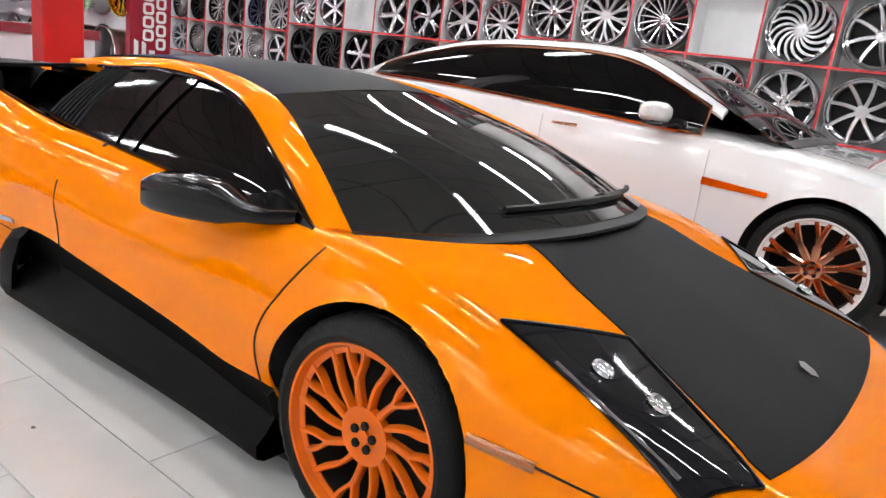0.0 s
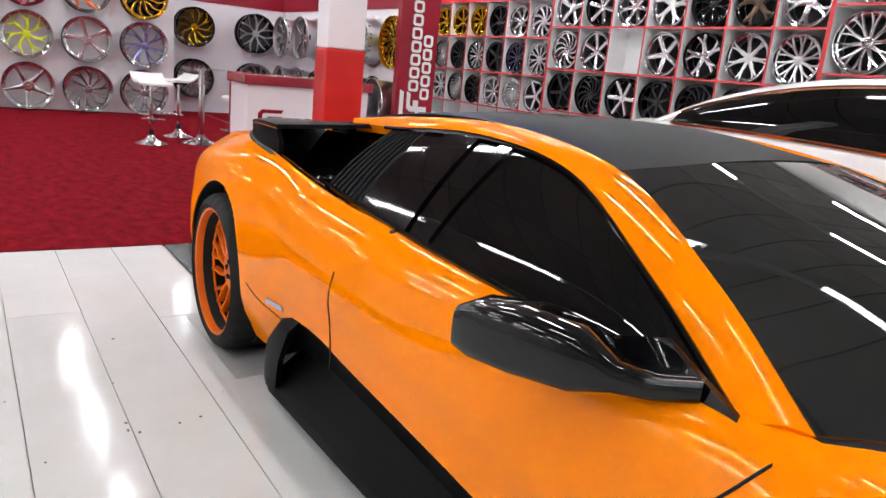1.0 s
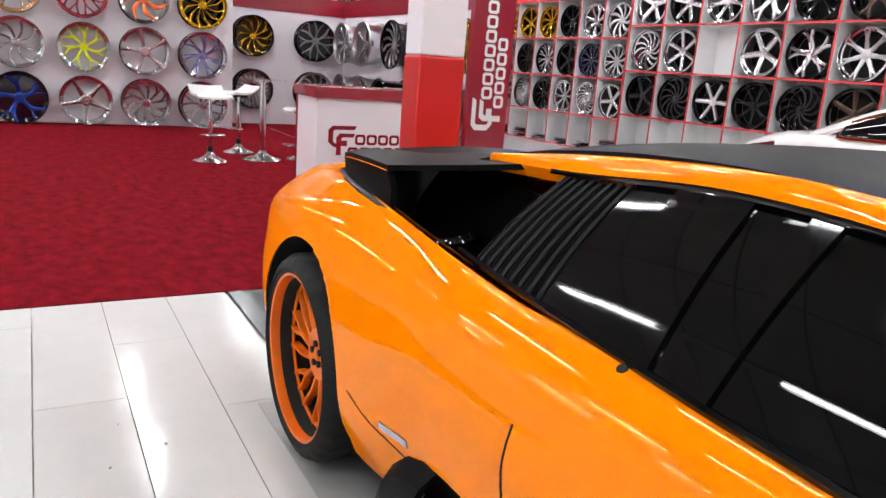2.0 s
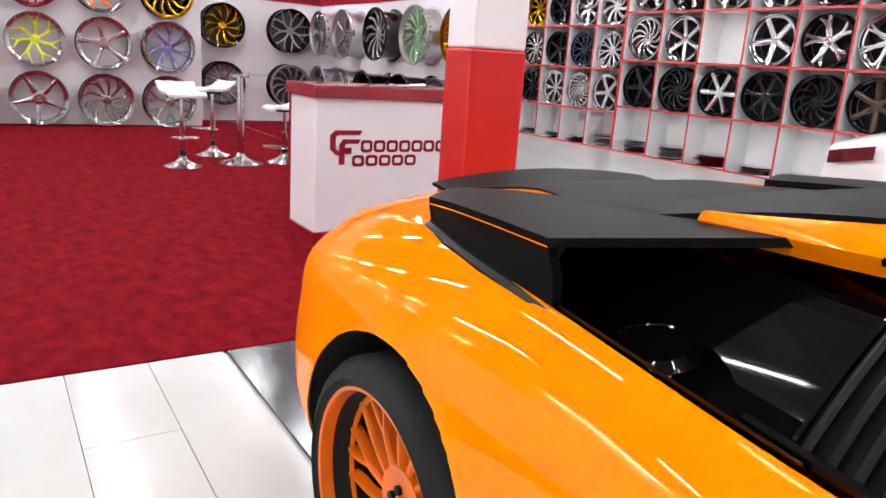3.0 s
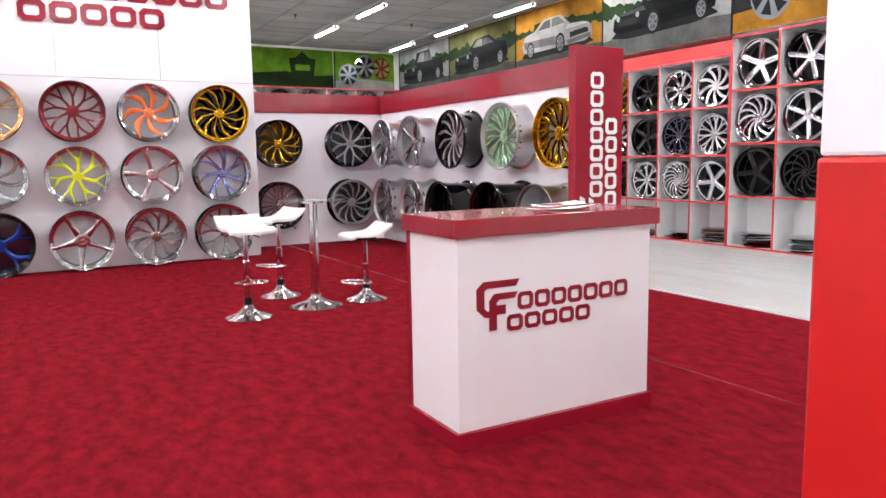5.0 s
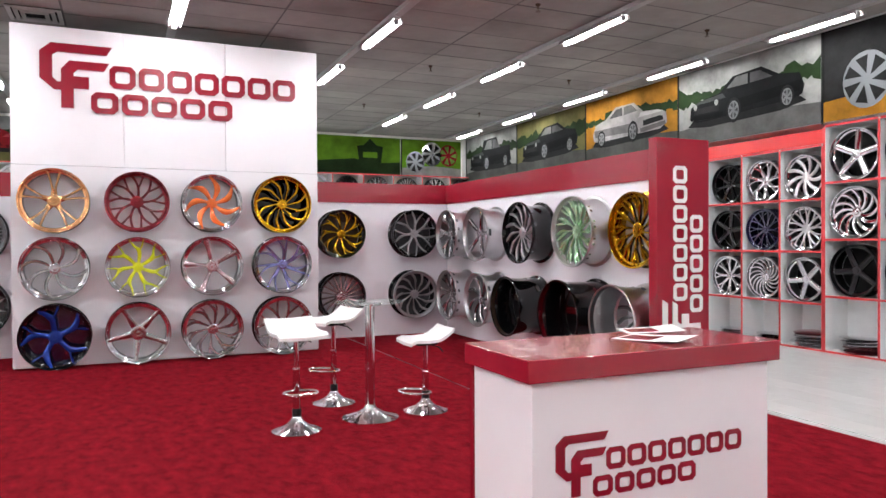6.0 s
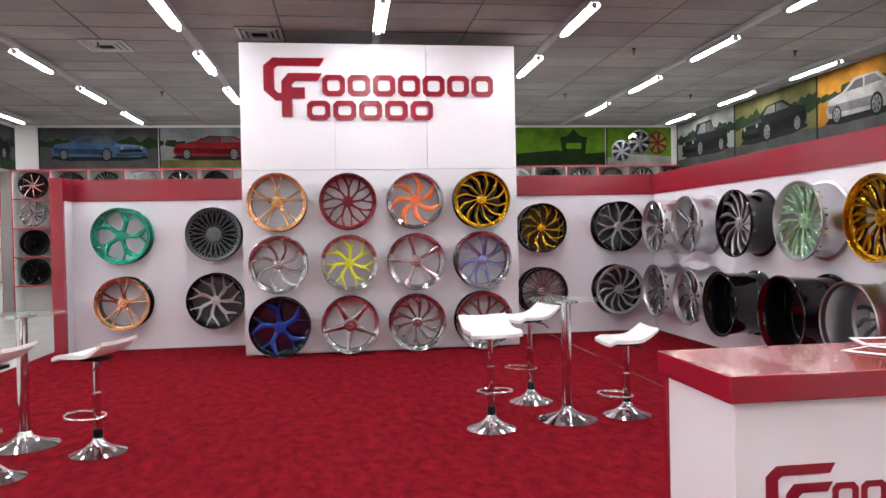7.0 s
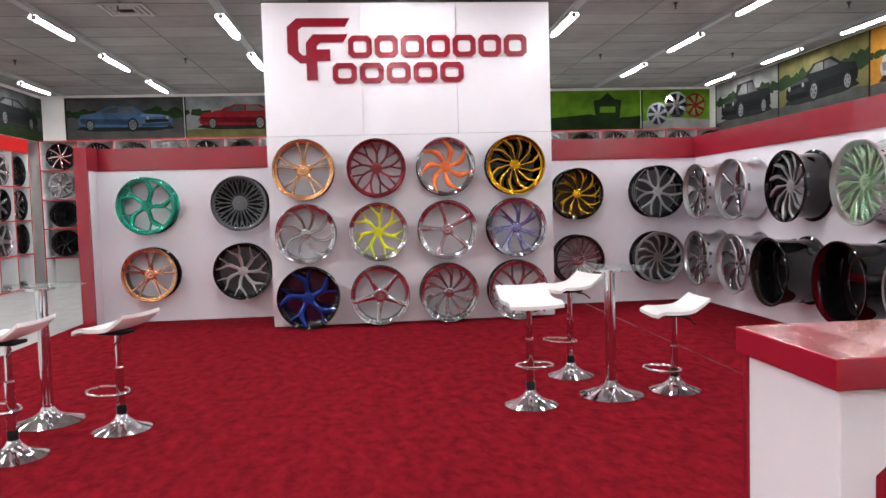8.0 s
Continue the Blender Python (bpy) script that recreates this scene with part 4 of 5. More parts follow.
CAR_OUT = [(0.02, 0.32), (0.03, 0.5), (0.12, 0.58), (0.3, 0.62), (0.42, 0.82), (0.66, 0.84), (0.8, 0.66), (0.95, 0.6), (0.985, 0.42), (0.97, 0.3), (0.9, 0.26), (0.1, 0.24)]
TRUCK_OUT = [(0.02, 0.3), (0.03, 0.55), (0.3, 0.6), (0.36, 0.9), (0.66, 0.92), (0.72, 0.68), (0.96, 0.66), (0.98, 0.3), (0.9, 0.26), (0.1, 0.26)]


def disc(bm, cx, cy, r, z0, z1, n=20, sq=0.85):
    prism([(cx + r * sq * math.cos(2 * math.pi * i / n), cy + r * math.sin(2 * math.pi * i / n)) for i in range(n)], z0, z1, bm)


def poster(m_face, w, h, bg, ground, car, label, kind="car", flip=False, scale=0.84, lean=0.0):
    t = thing("wall_poster", label, "poster", m_face, "posters above the shelves")
    part("sheet", prism([(0, 0), (w, 0), (w, h), (0, h)], 0.0, 0.01), P_BG[bg], t, smooth=False)
    part("edge", prism([(-0.03, -0.02), (0.0, -0.02), (0.0, h), (-0.03, h)], 0.0, 0.02), P_BG["dark"], t, smooth=False)
    part("printed_ground", prism([(0, 0), (w, 0), (w, h * 0.24), (w * 0.5, h * 0.3), (0, h * 0.22)], 0.01, 0.012), P_BG[ground], t, smooth=False)
    if kind == "wheels":
        for k, (cx, cy, r, mm) in enumerate(((0.22, 0.38, 0.3, M_GUN), (0.5, 0.62, 0.33, M_CHROME), (0.78, 0.6, 0.3, P_CAR["red"]))):
            bm = bmesh.new()
            disc(bm, cx * w, cy * h, r * h, 0.012, 0.016, sq=0.9)
            part("printed_disc", bm, mm, t, smooth=False)
            bm = bmesh.new()
            for s in range(7):
                a = s * 2 * math.pi / 7
                prism([(cx * w + r * h * q * math.cos(a + o), cy * h + r * h * q * math.sin(a + o)) for q, o in ((0.2, -0.2), (0.85, -0.28), (0.85, 0.28))], 0.016, 0.018, bm)
            part("printed_spokes", bm, P_CAR["lime"] if k == 2 else P_BG["dark"], t, smooth=False)
        return t
    if kind == "shield":
        bm = bmesh.new()
        prism([(a * w, b * h) for a, b in ((0.0, 0.2), (0.08, 0.5), (0.12, 0.32), (0.3, 0.4), (0.36, 0.3), (0.7, 0.42), (0.8, 0.3), (1.0, 0.36), (1.0, 0.2))], 0.012, 0.014, bm)
        part("printed_skyline", bm, P_BG["tree"], t, smooth=False)
        bm = bmesh.new()
        prism([(w * 0.8 + a * h, b * h) for a, b in ((0.0, 0.08), (0.3, 0.3), (0.36, 0.75), (0.18, 0.78), (0.0, 0.95), (-0.18, 0.78), (-0.36, 0.75), (-0.3, 0.3))], 0.014, 0.018, bm)
        part("printed_shield", bm, P_BG["tree"], t, smooth=False)
        bm = bmesh.new()
        prism([(w * 0.8 + a * h, b * h) for a, b in ((-0.2, 0.45), (0.2, 0.45), (0.2, 0.6), (-0.2, 0.6))], 0.018, 0.02, bm)
        part("printed_bar", bm, P_BG["green"], t, smooth=False)
        return t
    def place(pts):
        out = []
        for a, b in pts:
            a, b = (a - 0.5) * scale, (b - 0.5) * scale
            a = -a if flip else a
            out.append((w * (0.5 + a), h * (0.52 + b + lean * a)))
        return out
    rnd = random.Random(int(w * 1000) + len(label))
    bm = bmesh.new()
    for k in range(14):
        cx, r = k / 13 * w, rnd.uniform(0.05, 0.12) * h
        prism([(min(w, max(0, cx + r * 1.6 * math.cos(a) * rnd.uniform(0.7, 1.2))), h * 0.62 + r * rnd.uniform(0.6, 1.6) * math.sin(a)) for a in [i * math.pi / 4 for i in range(8)]], 0.012, 0.0125 + 0.0001 * k, bm)
    part("printed_treeline", bm, P_BG["tree"], t, smooth=False)
    part("printed_shadow", prism(place([(0.0, 0.2), (0.06, 0.3), (0.94, 0.3), (1.0, 0.2), (0.8, 0.14), (0.2, 0.14)]), 0.0145, 0.015), P_BG["dark"], t, smooth=False)
    truck = kind == "truck"
    part("printed_car", prism(place(TRUCK_OUT if truck else CAR_OUT), 0.015, 0.017), P_CAR[car], t, smooth=False)
    part("printed_flank", prism(place([(0.36, 0.3), (0.95, 0.36), (0.97, 0.5), (0.4, 0.46)]), 0.017, 0.0175), P_CAR["shade_" + car], t, smooth=False)
    part("printed_window", prism(place([(0.37, 0.66), (0.45, 0.8 + 0.08 * truck), (0.55, 0.8 + 0.08 * truck), (0.55, 0.65)]), 0.017, 0.019), P_BG["grey"], t, smooth=False)
    part("printed_window", prism(place([(0.57, 0.65), (0.57, 0.8 + 0.08 * truck), (0.65, 0.79 + 0.08 * truck), (0.75, 0.655)]), 0.017, 0.019), P_BG["dusk"], t, smooth=False)
    part("printed_bonnet", prism(place([(0.05, 0.53), (0.12, 0.575), (0.33, 0.61), (0.36, 0.53)]), 0.017, 0.018), P_CAR["gloss_" + car], t, smooth=False)
    part("printed_grille", prism(place([(0.06, 0.38), (0.3, 0.36), (0.3, 0.46), (0.07, 0.47)]), 0.0175, 0.019), P_BG["dark"], t, smooth=False)
    part("printed_bumper", prism(place([(0.03, 0.29), (0.33, 0.25), (0.34, 0.33), (0.04, 0.36)]), 0.0175, 0.0188), P_CAR["shade_" + car], t, smooth=False)
    for cx, big in ((0.43, 1.0), (0.86, 0.85)):
        (px, py), = place([(cx, 0.31)])
        for nm, r, z, mm in (("printed_tyre", 0.19, 0.019, P_BG["dark"]), ("printed_wheel", 0.14, 0.0205, P_CAR["silver"])):
            bm = bmesh.new()
            disc(bm, px, py, r * h * scale * big, z, z + 0.0015, sq=0.72)
            part(nm, bm, mm, t, smooth=False)
        bm = bmesh.new()
        for q in range(6):
            a = q * math.pi / 3
            prism([(px + 0.72 * 0.125 * h * scale * big * rr * math.cos(a + o), py + 0.125 * h * scale * big * rr * math.sin(a + o)) for rr, o in ((0.25, -0.3), (0.95, -0.3), (0.95, 0.3))], 0.022, 0.023, bm)
        part("printed_spokes", bm, P_BG["dusk"], t, smooth=False)
    for cx in (0.075, 0.275):
        (px, py), = place([(cx, 0.495)])
        bm = bmesh.new()
        disc(bm, px, py, 0.045 * h * scale, 0.019, 0.0205)
        part("printed_lamp", bm, P_BG["pale"], t, smooth=False)
    return t


for key in ("black", "blue", "red", "white", "silver"):
    base_c = dict(black=(0.012, 0.013, 0.014), blue=(0.1, 0.2, 0.36), red=(0.38, 0.02, 0.03), white=(0.5, 0.47, 0.46), silver=(0.35, 0.36, 0.36))[key]
    P_CAR["shade_" + key] = flat_mat("print_shade_" + key, tuple(0.45 * v for v in base_c))
    P_CAR["gloss_" + key] = flat_mat("print_gloss_" + key, tuple(min(0.8, 1.5 * v + 0.06) for v in base_c))

PZ0, PH = 3.045, 1.2
NY_IN = 8.554
for x, w, bg, gr, car, kind, flip, lab in (
    (-23.38, 2.68, "pale", "road", "black", "truck", False, "poster with a lifted black truck on a pale ground"),
    (-20.66, 2.7, "field", "road", "black", "car", False, "poster with a black luxury saloon in a field"),
    (-17.92, 2.58, "orange", "road", "white", "car", True, "poster with a white car before an orange shop"),
    (-15.3, 2.66, "pale", "grey", "black", "car", False, "poster with a black saloon on a pale road"),
    (-12.6, 2.75, "dark", "orange", "silver", "wheels", False, "poster with an orange and black car interior"),
    (-9.8, 2.9, "sky", "road", "red", "car", False, "poster with a red car on a road"),
):
    poster(face_matrix((x, NY_IN, PZ0), (1, 0, 0), (0, 0, 1)), w, PH, bg, gr, car, lab, kind, flip, lean=0.06 if kind != "truck" else -0.05)
for y, w, bg, gr, car, kind, flip, lab in (
    (-6.75, 2.6, "dusk", "road", "blue", "car", True, "poster with a blue muscle car under a bridge"),
    (-4.1, 3.0, "sky", "field", "red", "car", True, "poster with a red classic convertible by trees"),
    (2.6, 4.15, "green", "tree", "black", "shield", False, "green poster with a dark shield over a skyline"),
    (6.8, 1.72, "green", "pale", "silver", "wheels", False, "green poster with three alloy wheels"),
):
    poster(face_matrix((X0 + 0.001, y, 3.23), (0, 1, 0), (0, 0, 1)), w, 0.98, bg, gr, car, lab, kind, flip)
for x, w, bg, gr, car, flip, lab in (
    (-23.75, 3.12, "dusk", "tree", "black", False, "poster with a black car in front of dark trees"),
    (-20.55, 3.12, "field", "road", "black", True, "poster with a black sports car on a field road"),
    (-17.35, 3.12, "tree", "field", "black", False, "poster with a dark off-road car among trees"),
    (-14.15, 3.12, "dusk", "road", "silver", False, "poster with a silver car at dusk"),
):
    poster(face_matrix((x + w, -7.299, 3.22), (-1, 0, 0), (0, 0, 1)), w, 0.98, bg, gr, car, lab, "car", flip)


# ---- orange sports car: u along its length from the rear axle, d from its middle, z up ----
AX_R, AX_F, TYRE = 0.0, 2.70, 0.333
ARCHES = ((AX_R, 0.385, 0.335), (AX_F, 0.343, 0.322))
WIDTH = [(-0.86, 0.66), (-0.80, 0.79), (-0.70, 0.89), (-0.47, 0.97), (-0.2, 1.0), (0.2, 1.005), (1.2, 0.987), (2.0, 0.972), (2.6, 0.992), (2.9, 0.986), (3.05, 0.972), (3.2, 0.95), (3.35, 0.925), (3.58, 0.855), (3.72, 0.74), (3.8, 0.55)]
SHO_D = [(-0.86, 0.46), (-0.77, 0.61), (-0.6, 0.75), (-0.2, 0.82), (0.33, 0.85), (1.3, 0.875), (2.1, 0.88), (2.6, 0.875), (3.0, 0.85), (3.35, 0.80), (3.55, 0.745), (3.7, 0.62), (3.8, 0.43)]
SHO_Z = [(-0.86, 0.75), (-0.77, 0.79), (-0.59, 0.85), (-0.2, 0.895), (0.15, 0.90), (0.7, 0.85), (1.3, 0.805), (2.0, 0.78), (2.45, 0.772), (2.8, 0.722), (3.1, 0.637), (3.4, 0.55), (3.6, 0.48), (3.8, 0.40)]
MID_Z = [(-0.86, 0.80), (-0.72, 0.868), (-0.5, 0.912), (-0.285, 0.945), (-0.1, 0.93), (0.15, 0.80), (0.8, 0.74), (1.3, 0.77), (2.0, 0.79), (2.5, 0.79), (2.8, 0.775), (3.0, 0.70), (3.2, 0.63), (3.5, 0.525), (3.68, 0.46), (3.8, 0.41)]
SILL_TOP = [(0.58, 0.17), (0.66, 0.29), (0.74, 0.37), (0.84, 0.405), (1.03, 0.415), (1.2, 0.402), (1.54, 0.375), (1.87, 0.342), (2.1, 0.312), (2.34, 0.288)]
LOW_Z = [(-0.86, 0.34), (-0.68, 0.22), (0.0, 0.17), (0.5, 0.17)] + SILL_TOP[1:] + [(2.42, 0.17), (2.55, 0.16), (3.0, 0.15), (3.5, 0.13), (3.8, 0.16)]


def car_section(u, n=40):
    w, sd, sz, mz, lz = (spline(k, u) for k in (WIDTH, SHO_D, SHO_Z, MID_Z, LOW_Z))
    h = sz - lz
    drop = spline([(-0.12, 0.0), (0.12, 1.0), (0.9, 1.0), (1.25, 0.0)], u)
    tuck = spline([(0.5, 0.09), (0.8, 0.03), (2.2, 0.03), (2.45, 0.09)], u)
    ctrl = [(w - tuck, lz), (w - 0.012, lz + 0.22 * h), (w, lz + 0.42 * h), (w - 0.012, lz + 0.62 * h), (sd + (w - sd) * spline([(-0.7, 0.78), (-0.2, 0.72), (0.3, 0.62)], u), lz + 0.84 * h), (sd + 0.012, sz - 0.006), (sd - 0.07 + 0.04 * drop, sz + 0.012 + 0.10 * (mz - sz) - 0.035 * drop),
            (sd * 0.66 + 0.12 * drop, sz + (mz - sz) * 0.66 + 0.012 - 0.10 * drop), (sd * 0.33, mz - (mz - sz) * 0.05 + 0.006), (0.0, mz + 0.008)]
    return curve_pts([(u, d, z) for d, z in ctrl], n)


def top_z(u, d):
    """Height of the body's upper skin at u, d."""
    s = car_section(u, 60)
    for a, b in zip(s[22:], s[23:]):
        if b.y <= d <= a.y:
            t = (d - b.y) / max(1e-6, a.y - b.y)
            return b.z + (a.z - b.z) * t
    return s[-1].z if d < 0.1 else s[24].z


def side_d(u, z):
    s = car_section(u, 60)
    for a, b in zip(s[:36], s[1:37]):
        if min(a.z, b.z) <= z <= max(a.z, b.z):
            t = (z - a.z) / max(1e-6, b.z - a.z)
            return a.y + (b.y - a.y) * t
    return s[0].y


def both(rows):
    """The rows mirrored to the other side."""
    return [[(p[0], -p[1], p[2]) for p in r] for r in rows]


def sports_body():
    bm = bmesh.new()
    us = [-0.86 + 4.66 * i / 300 for i in range(301)]
    vs = []
    flank = set()
    for u in us:
        half = car_section(u, 70)
        row = [(p.x, -p.y, p.z) for p in half] + [(p.x, p.y, p.z) for p in half[-2::-1]]
        vs.append([bm.verts.new(p) for p in row])
        flank.update(vs[-1][:37] + vs[-1][-37:])
    for a, b in zip(vs, vs[1:]):
        for i in range(len(a) - 1):
            bm.faces.new((a[i], b[i], b[i + 1], a[i + 1]))
    # nose and tail closed
    for row in (vs[0], vs[-1]):
        c = bm.verts.new((row[0].co.x + (0.02 if row is vs[-1] else -0.03), 0, 0.4))
        for i in range(len(row) - 1):
            bm.faces.new((row[i], row[i + 1], c))
        bm.faces.new((row[-1], row[0], c))
    # wheel arches
    for ax, ra, az in ARCHES:
        def r2(v):
            return math.hypot(v.co.x - ax, v.co.z - az)
        inside = {v for v in flank if v.is_valid and r2(v) < ra}
        dead = [f for f in bm.faces if all(v in inside for v in f.verts)]
        bmesh.ops.delete(bm, geom=dead, context="FACES")
        for v in list(inside):
            if v.is_valid and v.link_faces:
                r = max(0.01, r2(v))
                v.co.x = ax + (v.co.x - ax) * ra / r
                v.co.z = az + (v.co.z - az) * ra / r
    loose = [v for v in bm.verts if not v.link_faces]
    bmesh.ops.delete(bm, geom=loose, context="VERTS")
    return bm


def arch_liner(ax, ra, az, sgn):
    rows = []
    for i in range(25):
        a = radians(-20 + 220 * i / 24)
        x, z = ax + ra * math.cos(a), az + ra * math.sin(a)
        o = side_d(min(3.6, max(-0.7, x)), max(z, 0.2)) - 0.004
        rows.append([(x, sgn * y, z) for y in (o, o - 0.06, 0.5)])
    return grid(rows)


def patch(fn, us, ts, thick=(0, 0, -0.01)):
    return grid([[fn(u, t) for t in ts] for u in us], thick=thick)


def lin(a, b, n):
    return [a + (b - a) * i / (n - 1) for i in range(n)]


def tyre_bm(R, rim, w):
    """A low tyre whose tread shoulders are cut into lugs."""
    n = 120
    prof = [(rim, 0.0, 0), (rim + 0.012, -0.004, 0), (R - 0.045, -0.01, 0), (R - 0.016, 0.004, 1), (R, 0.03, 1), (R, w * 0.3, 1), (R - 0.008, w * 0.31, 0), (R - 0.008, w * 0.34, 0), (R, w * 0.35, 0), (R, w * 0.65, 0), (R - 0.008, w * 0.66, 0), (R - 0.008, w * 0.69, 0), (R, w * 0.7, 1), (R, w - 0.03, 1), (R - 0.016, w - 0.004, 1), (R - 0.045, w + 0.01, 0), (rim + 0.012, w + 0.004, 0), (rim, w, 0)]
    bm = bmesh.new()
    rings = []
    for r, z, lug in prof:
        rings.append([bm.verts.new(((r - 0.005 * lug * (i % 4 == 0)) * math.cos(2 * math.pi * i / n), (r - 0.005 * lug * (i % 4 == 0)) * math.sin(2 * math.pi * i / n), z)) for i in range(n)])
    for a, b in zip(rings, rings[1:] + rings[:1]):
        for i in range(n):
            bm.faces.new((a[i], a[(i + 1) % n], b[(i + 1) % n], b[i]))
    return bm


def car_wheel(car, u, d, sgn, R, rim, w, style, m_rim, m_spoke, m_lip=None, spin=0.0, bolts=0, deep_lip=0.2, concave=0.10):
    """One road wheel under a car: outer face at distance d from the middle."""
    holder = part("wheel", tyre_bm(R, rim, w), M_RUBBER, car, "low-profile black tyre")
    face = Vector((0, sgn, 0)).to_track_quat("Z", "Y").to_matrix().to_4x4()
    holder.matrix_basis = Matrix.Translation((u, sgn * (d - w * 0.5), R)) @ face @ Matrix.Translation((0, 0, -w * 0.5)) @ Matrix.Rotation(spin, 4, "Z")
    # disc and barrel coloured near black: painted shade in the gaps between spokes
    wheel_parts(holder, style, rim * 2.02, w, m_rim, m_spoke, m_spoke, m_shade=M_DARK, m_barrel=M_DARK, lip=deep_lip, bolts=bolts, concave=concave, seg=64)
    nut = wheel_mesh(("lug_nut", round(w, 2)), lambda: lathe([(0.0, -0.01), (0.012, -0.01), (0.012, 0.008), (0.0, 0.01)], 6), M_DARK)
    fz = w - deep_lip * rim - concave * rim
    for k in range(5):
        o = new("lug_nut", nut)
        o.parent = holder
        a = 2 * math.pi * k / 5
        o.location = (0.13 * rim * math.cos(a), 0.13 * rim * math.sin(a), fz + 0.008)
    return holder


def sports_car():
    car = thing("sports_car", "low orange sports car with matte black bonnet and roof", "car", Matrix.Translation((-4.90, 1.14, 0)))
    part("body", sports_body(), M_ORANGE, car, "glossy orange body shell", angle=50)
    for ax, ra, az in ARCHES:
        for s in (-1, 1):
            part("arch_liner", arch_liner(ax, ra + 0.003, az, s), M_DARK, car)
    part("underbody", box(-0.62, 3.1, -0.6, 0.6, 0.13, 0.5), M_DARK, car)

    # bonnet: matte panel that widens to the nose
    HW = [(2.72, 0.40), (2.81, 0.43), (3.19, 0.525), (3.4, 0.60), (3.55, 0.655)]
    def hood(u, t):
        lim = spline(HW, min(u, 3.55))
        uu = u if u < 3.5 else 3.5 + (u - 3.5) * (1 - 0.45 * abs(t) ** 2.5)
        return (uu, lim * t, top_z(uu, abs(lim * t)) + 0.005)
    part("bonnet", patch(hood, lin(2.74, 3.63, 30), lin(-1, 1, 29)), M_MATTE, car, "matte black wrapped bonnet")
    bm = bmesh.new()
    prism([(-0.032, 0), (-0.02, -0.024), (0.015, -0.022), (0.034, 0), (0.015, 0.022), (-0.02, 0.024)], 0, 0.006, bm)
    part("badge", turn_bm(bm, Matrix.Translation((3.5, 0, top_z(3.5, 0) + 0.006)) @ Matrix.Rotation(radians(25), 4, "Y")), M_CHROME, car, "small metal shield badge")

    # headlights
    for s in (-1, 1):
        def lens(a, b):
            # a from the rear edge to the front tip, b from inner to outer edge
            inner = Vector((3.17, 0.53, 0)).lerp(Vector((3.57, 0.70, 0)), a)
            outer = Vector((2.97, 0.815, 0)).lerp(Vector((3.47, 0.845, 0)), a)
            p = inner.lerp(outer, b)
            return (p.x, s * p.y, top_z(p.x, p.y) + 0.006)
        lamp = part("headlight", patch(lens, lin(0, 1, 16), lin(0, 1, 10), thick=(0, 0, -0.015)), M_LAMPGLASS, car, "dark trapezoid headlight under clear cover")
        edge = [lens(t, 0) for t in lin(0, 1, 8)] + [lens(1, t) for t in lin(0, 1, 4)] + [lens(t, 1) for t in lin(1, 0, 8)] + [lens(0, t) for t in lin(1, 0, 5)]
        part("rim_trim", tube([(p[0], p[1], p[2] + 0.001) for p in edge], 0.005, 6, closed=True), M_GLOSSBLK, lamp)
        for a, b in ((0.33, 0.62), (0.55, 0.42)):
            p = Vector(lens(a, b))
            bm = lathe([(0.0, 0.0), (0.026, 0.0), (0.029, 0.008), (0.026, 0.014), (0.018, 0.008), (0.0, 0.007)], 24)
            turn_bm(bm, Matrix.Translation(p + Vector((0, 0, -0.002))) @ Matrix.Rotation(radians(25), 4, "Y"))
            part("projector", bm, M_CHROME, lamp, "round chrome projector lens")
        a0, a1 = Vector(lens(0.3, 0.97)), Vector(lens(0.92, 0.9))
        part("light_strip", tube([a0 + Vector((0, 0, 0.003)), a0.lerp(a1, 0.5) + Vector((0, 0, 0.003)), a1 + Vector((0, 0, 0.003))], 0.006, 6), M_CHROME, lamp)
        # side marker
        mk = [(u, s * (side_d(u, z) + 0.004), z) for u, z in ((3.02, 0.47), (3.1, 0.465), (3.18, 0.459))]
        part("side_marker", tube(mk, 0.014, 8), M_AMBER, car, "amber side marker lamp")
        # bumper shut line
        ln = [(u, s * (side_d(u, z) + 0.001), z) for u, z in zip(lin(3.06, 3.6, 14), lin(0.47, 0.42, 14))]
        part("shut_line", tube(ln, 0.003, 5), M_DARK, car)
        # door front shut line, from the windscreen pillar round behind the arch
        ln = []
        for z in lin(0.745, 0.27, 26):
            u = spline([(0.27, 2.285), (0.42, 2.29), (0.52, 2.325), (0.62, 2.385), (0.70, 2.44), (0.76, 2.478)], z)
            ln.append((u, s * (side_d(u, z) + 0.001), z))
        part("shut_line", tube([(2.484, s * 0.84, 0.778)] + ln, 0.003, 5), M_DARK, car)
        # door rear shut line
        ln = [(1.13 + 0.10 * (z - 0.3) ** 2, s * (side_d(1.13, z) + 0.0015), z) for z in lin(0.30, 0.66, 12)]
        part("shut_line", tube(ln, 0.002, 5), M_DARK, car)
        ln = [(u, s * (side_d(u, z) + 0.0015), z) for u, z in zip(lin(0.86, 0.45, 10), lin(0.33, 0.42, 10))]
        part("shut_line", tube(ln, 0.0014, 5), M_DARK, car)
        # plate badge on the rear flank
        part("flank_badge", grid([[(u, s * (side_d(u, z) + 0.005), z) for z in (0.4, 0.42)] for u in lin(0.635, 0.745, 5)], thick=(0, -s * 0.004, 0)), M_BRUSHED, car, "small silver badge plate")
        # lock dot
        part("lock", turn_bm(lathe([(0.0, 0.0), (0.011, 0.0), (0.009, 0.005), (0.0, 0.005)], 12), Matrix.Translation((1.28, s * 0.872, 0.805)) @ Matrix.Rotation(radians(-s * 40), 4, "X")), M_DARK, car)

        # sill skirt with scoop
        rows = []
        for u in lin(0.7, 2.34, 34):
            top = spline(SILL_TOP, u)
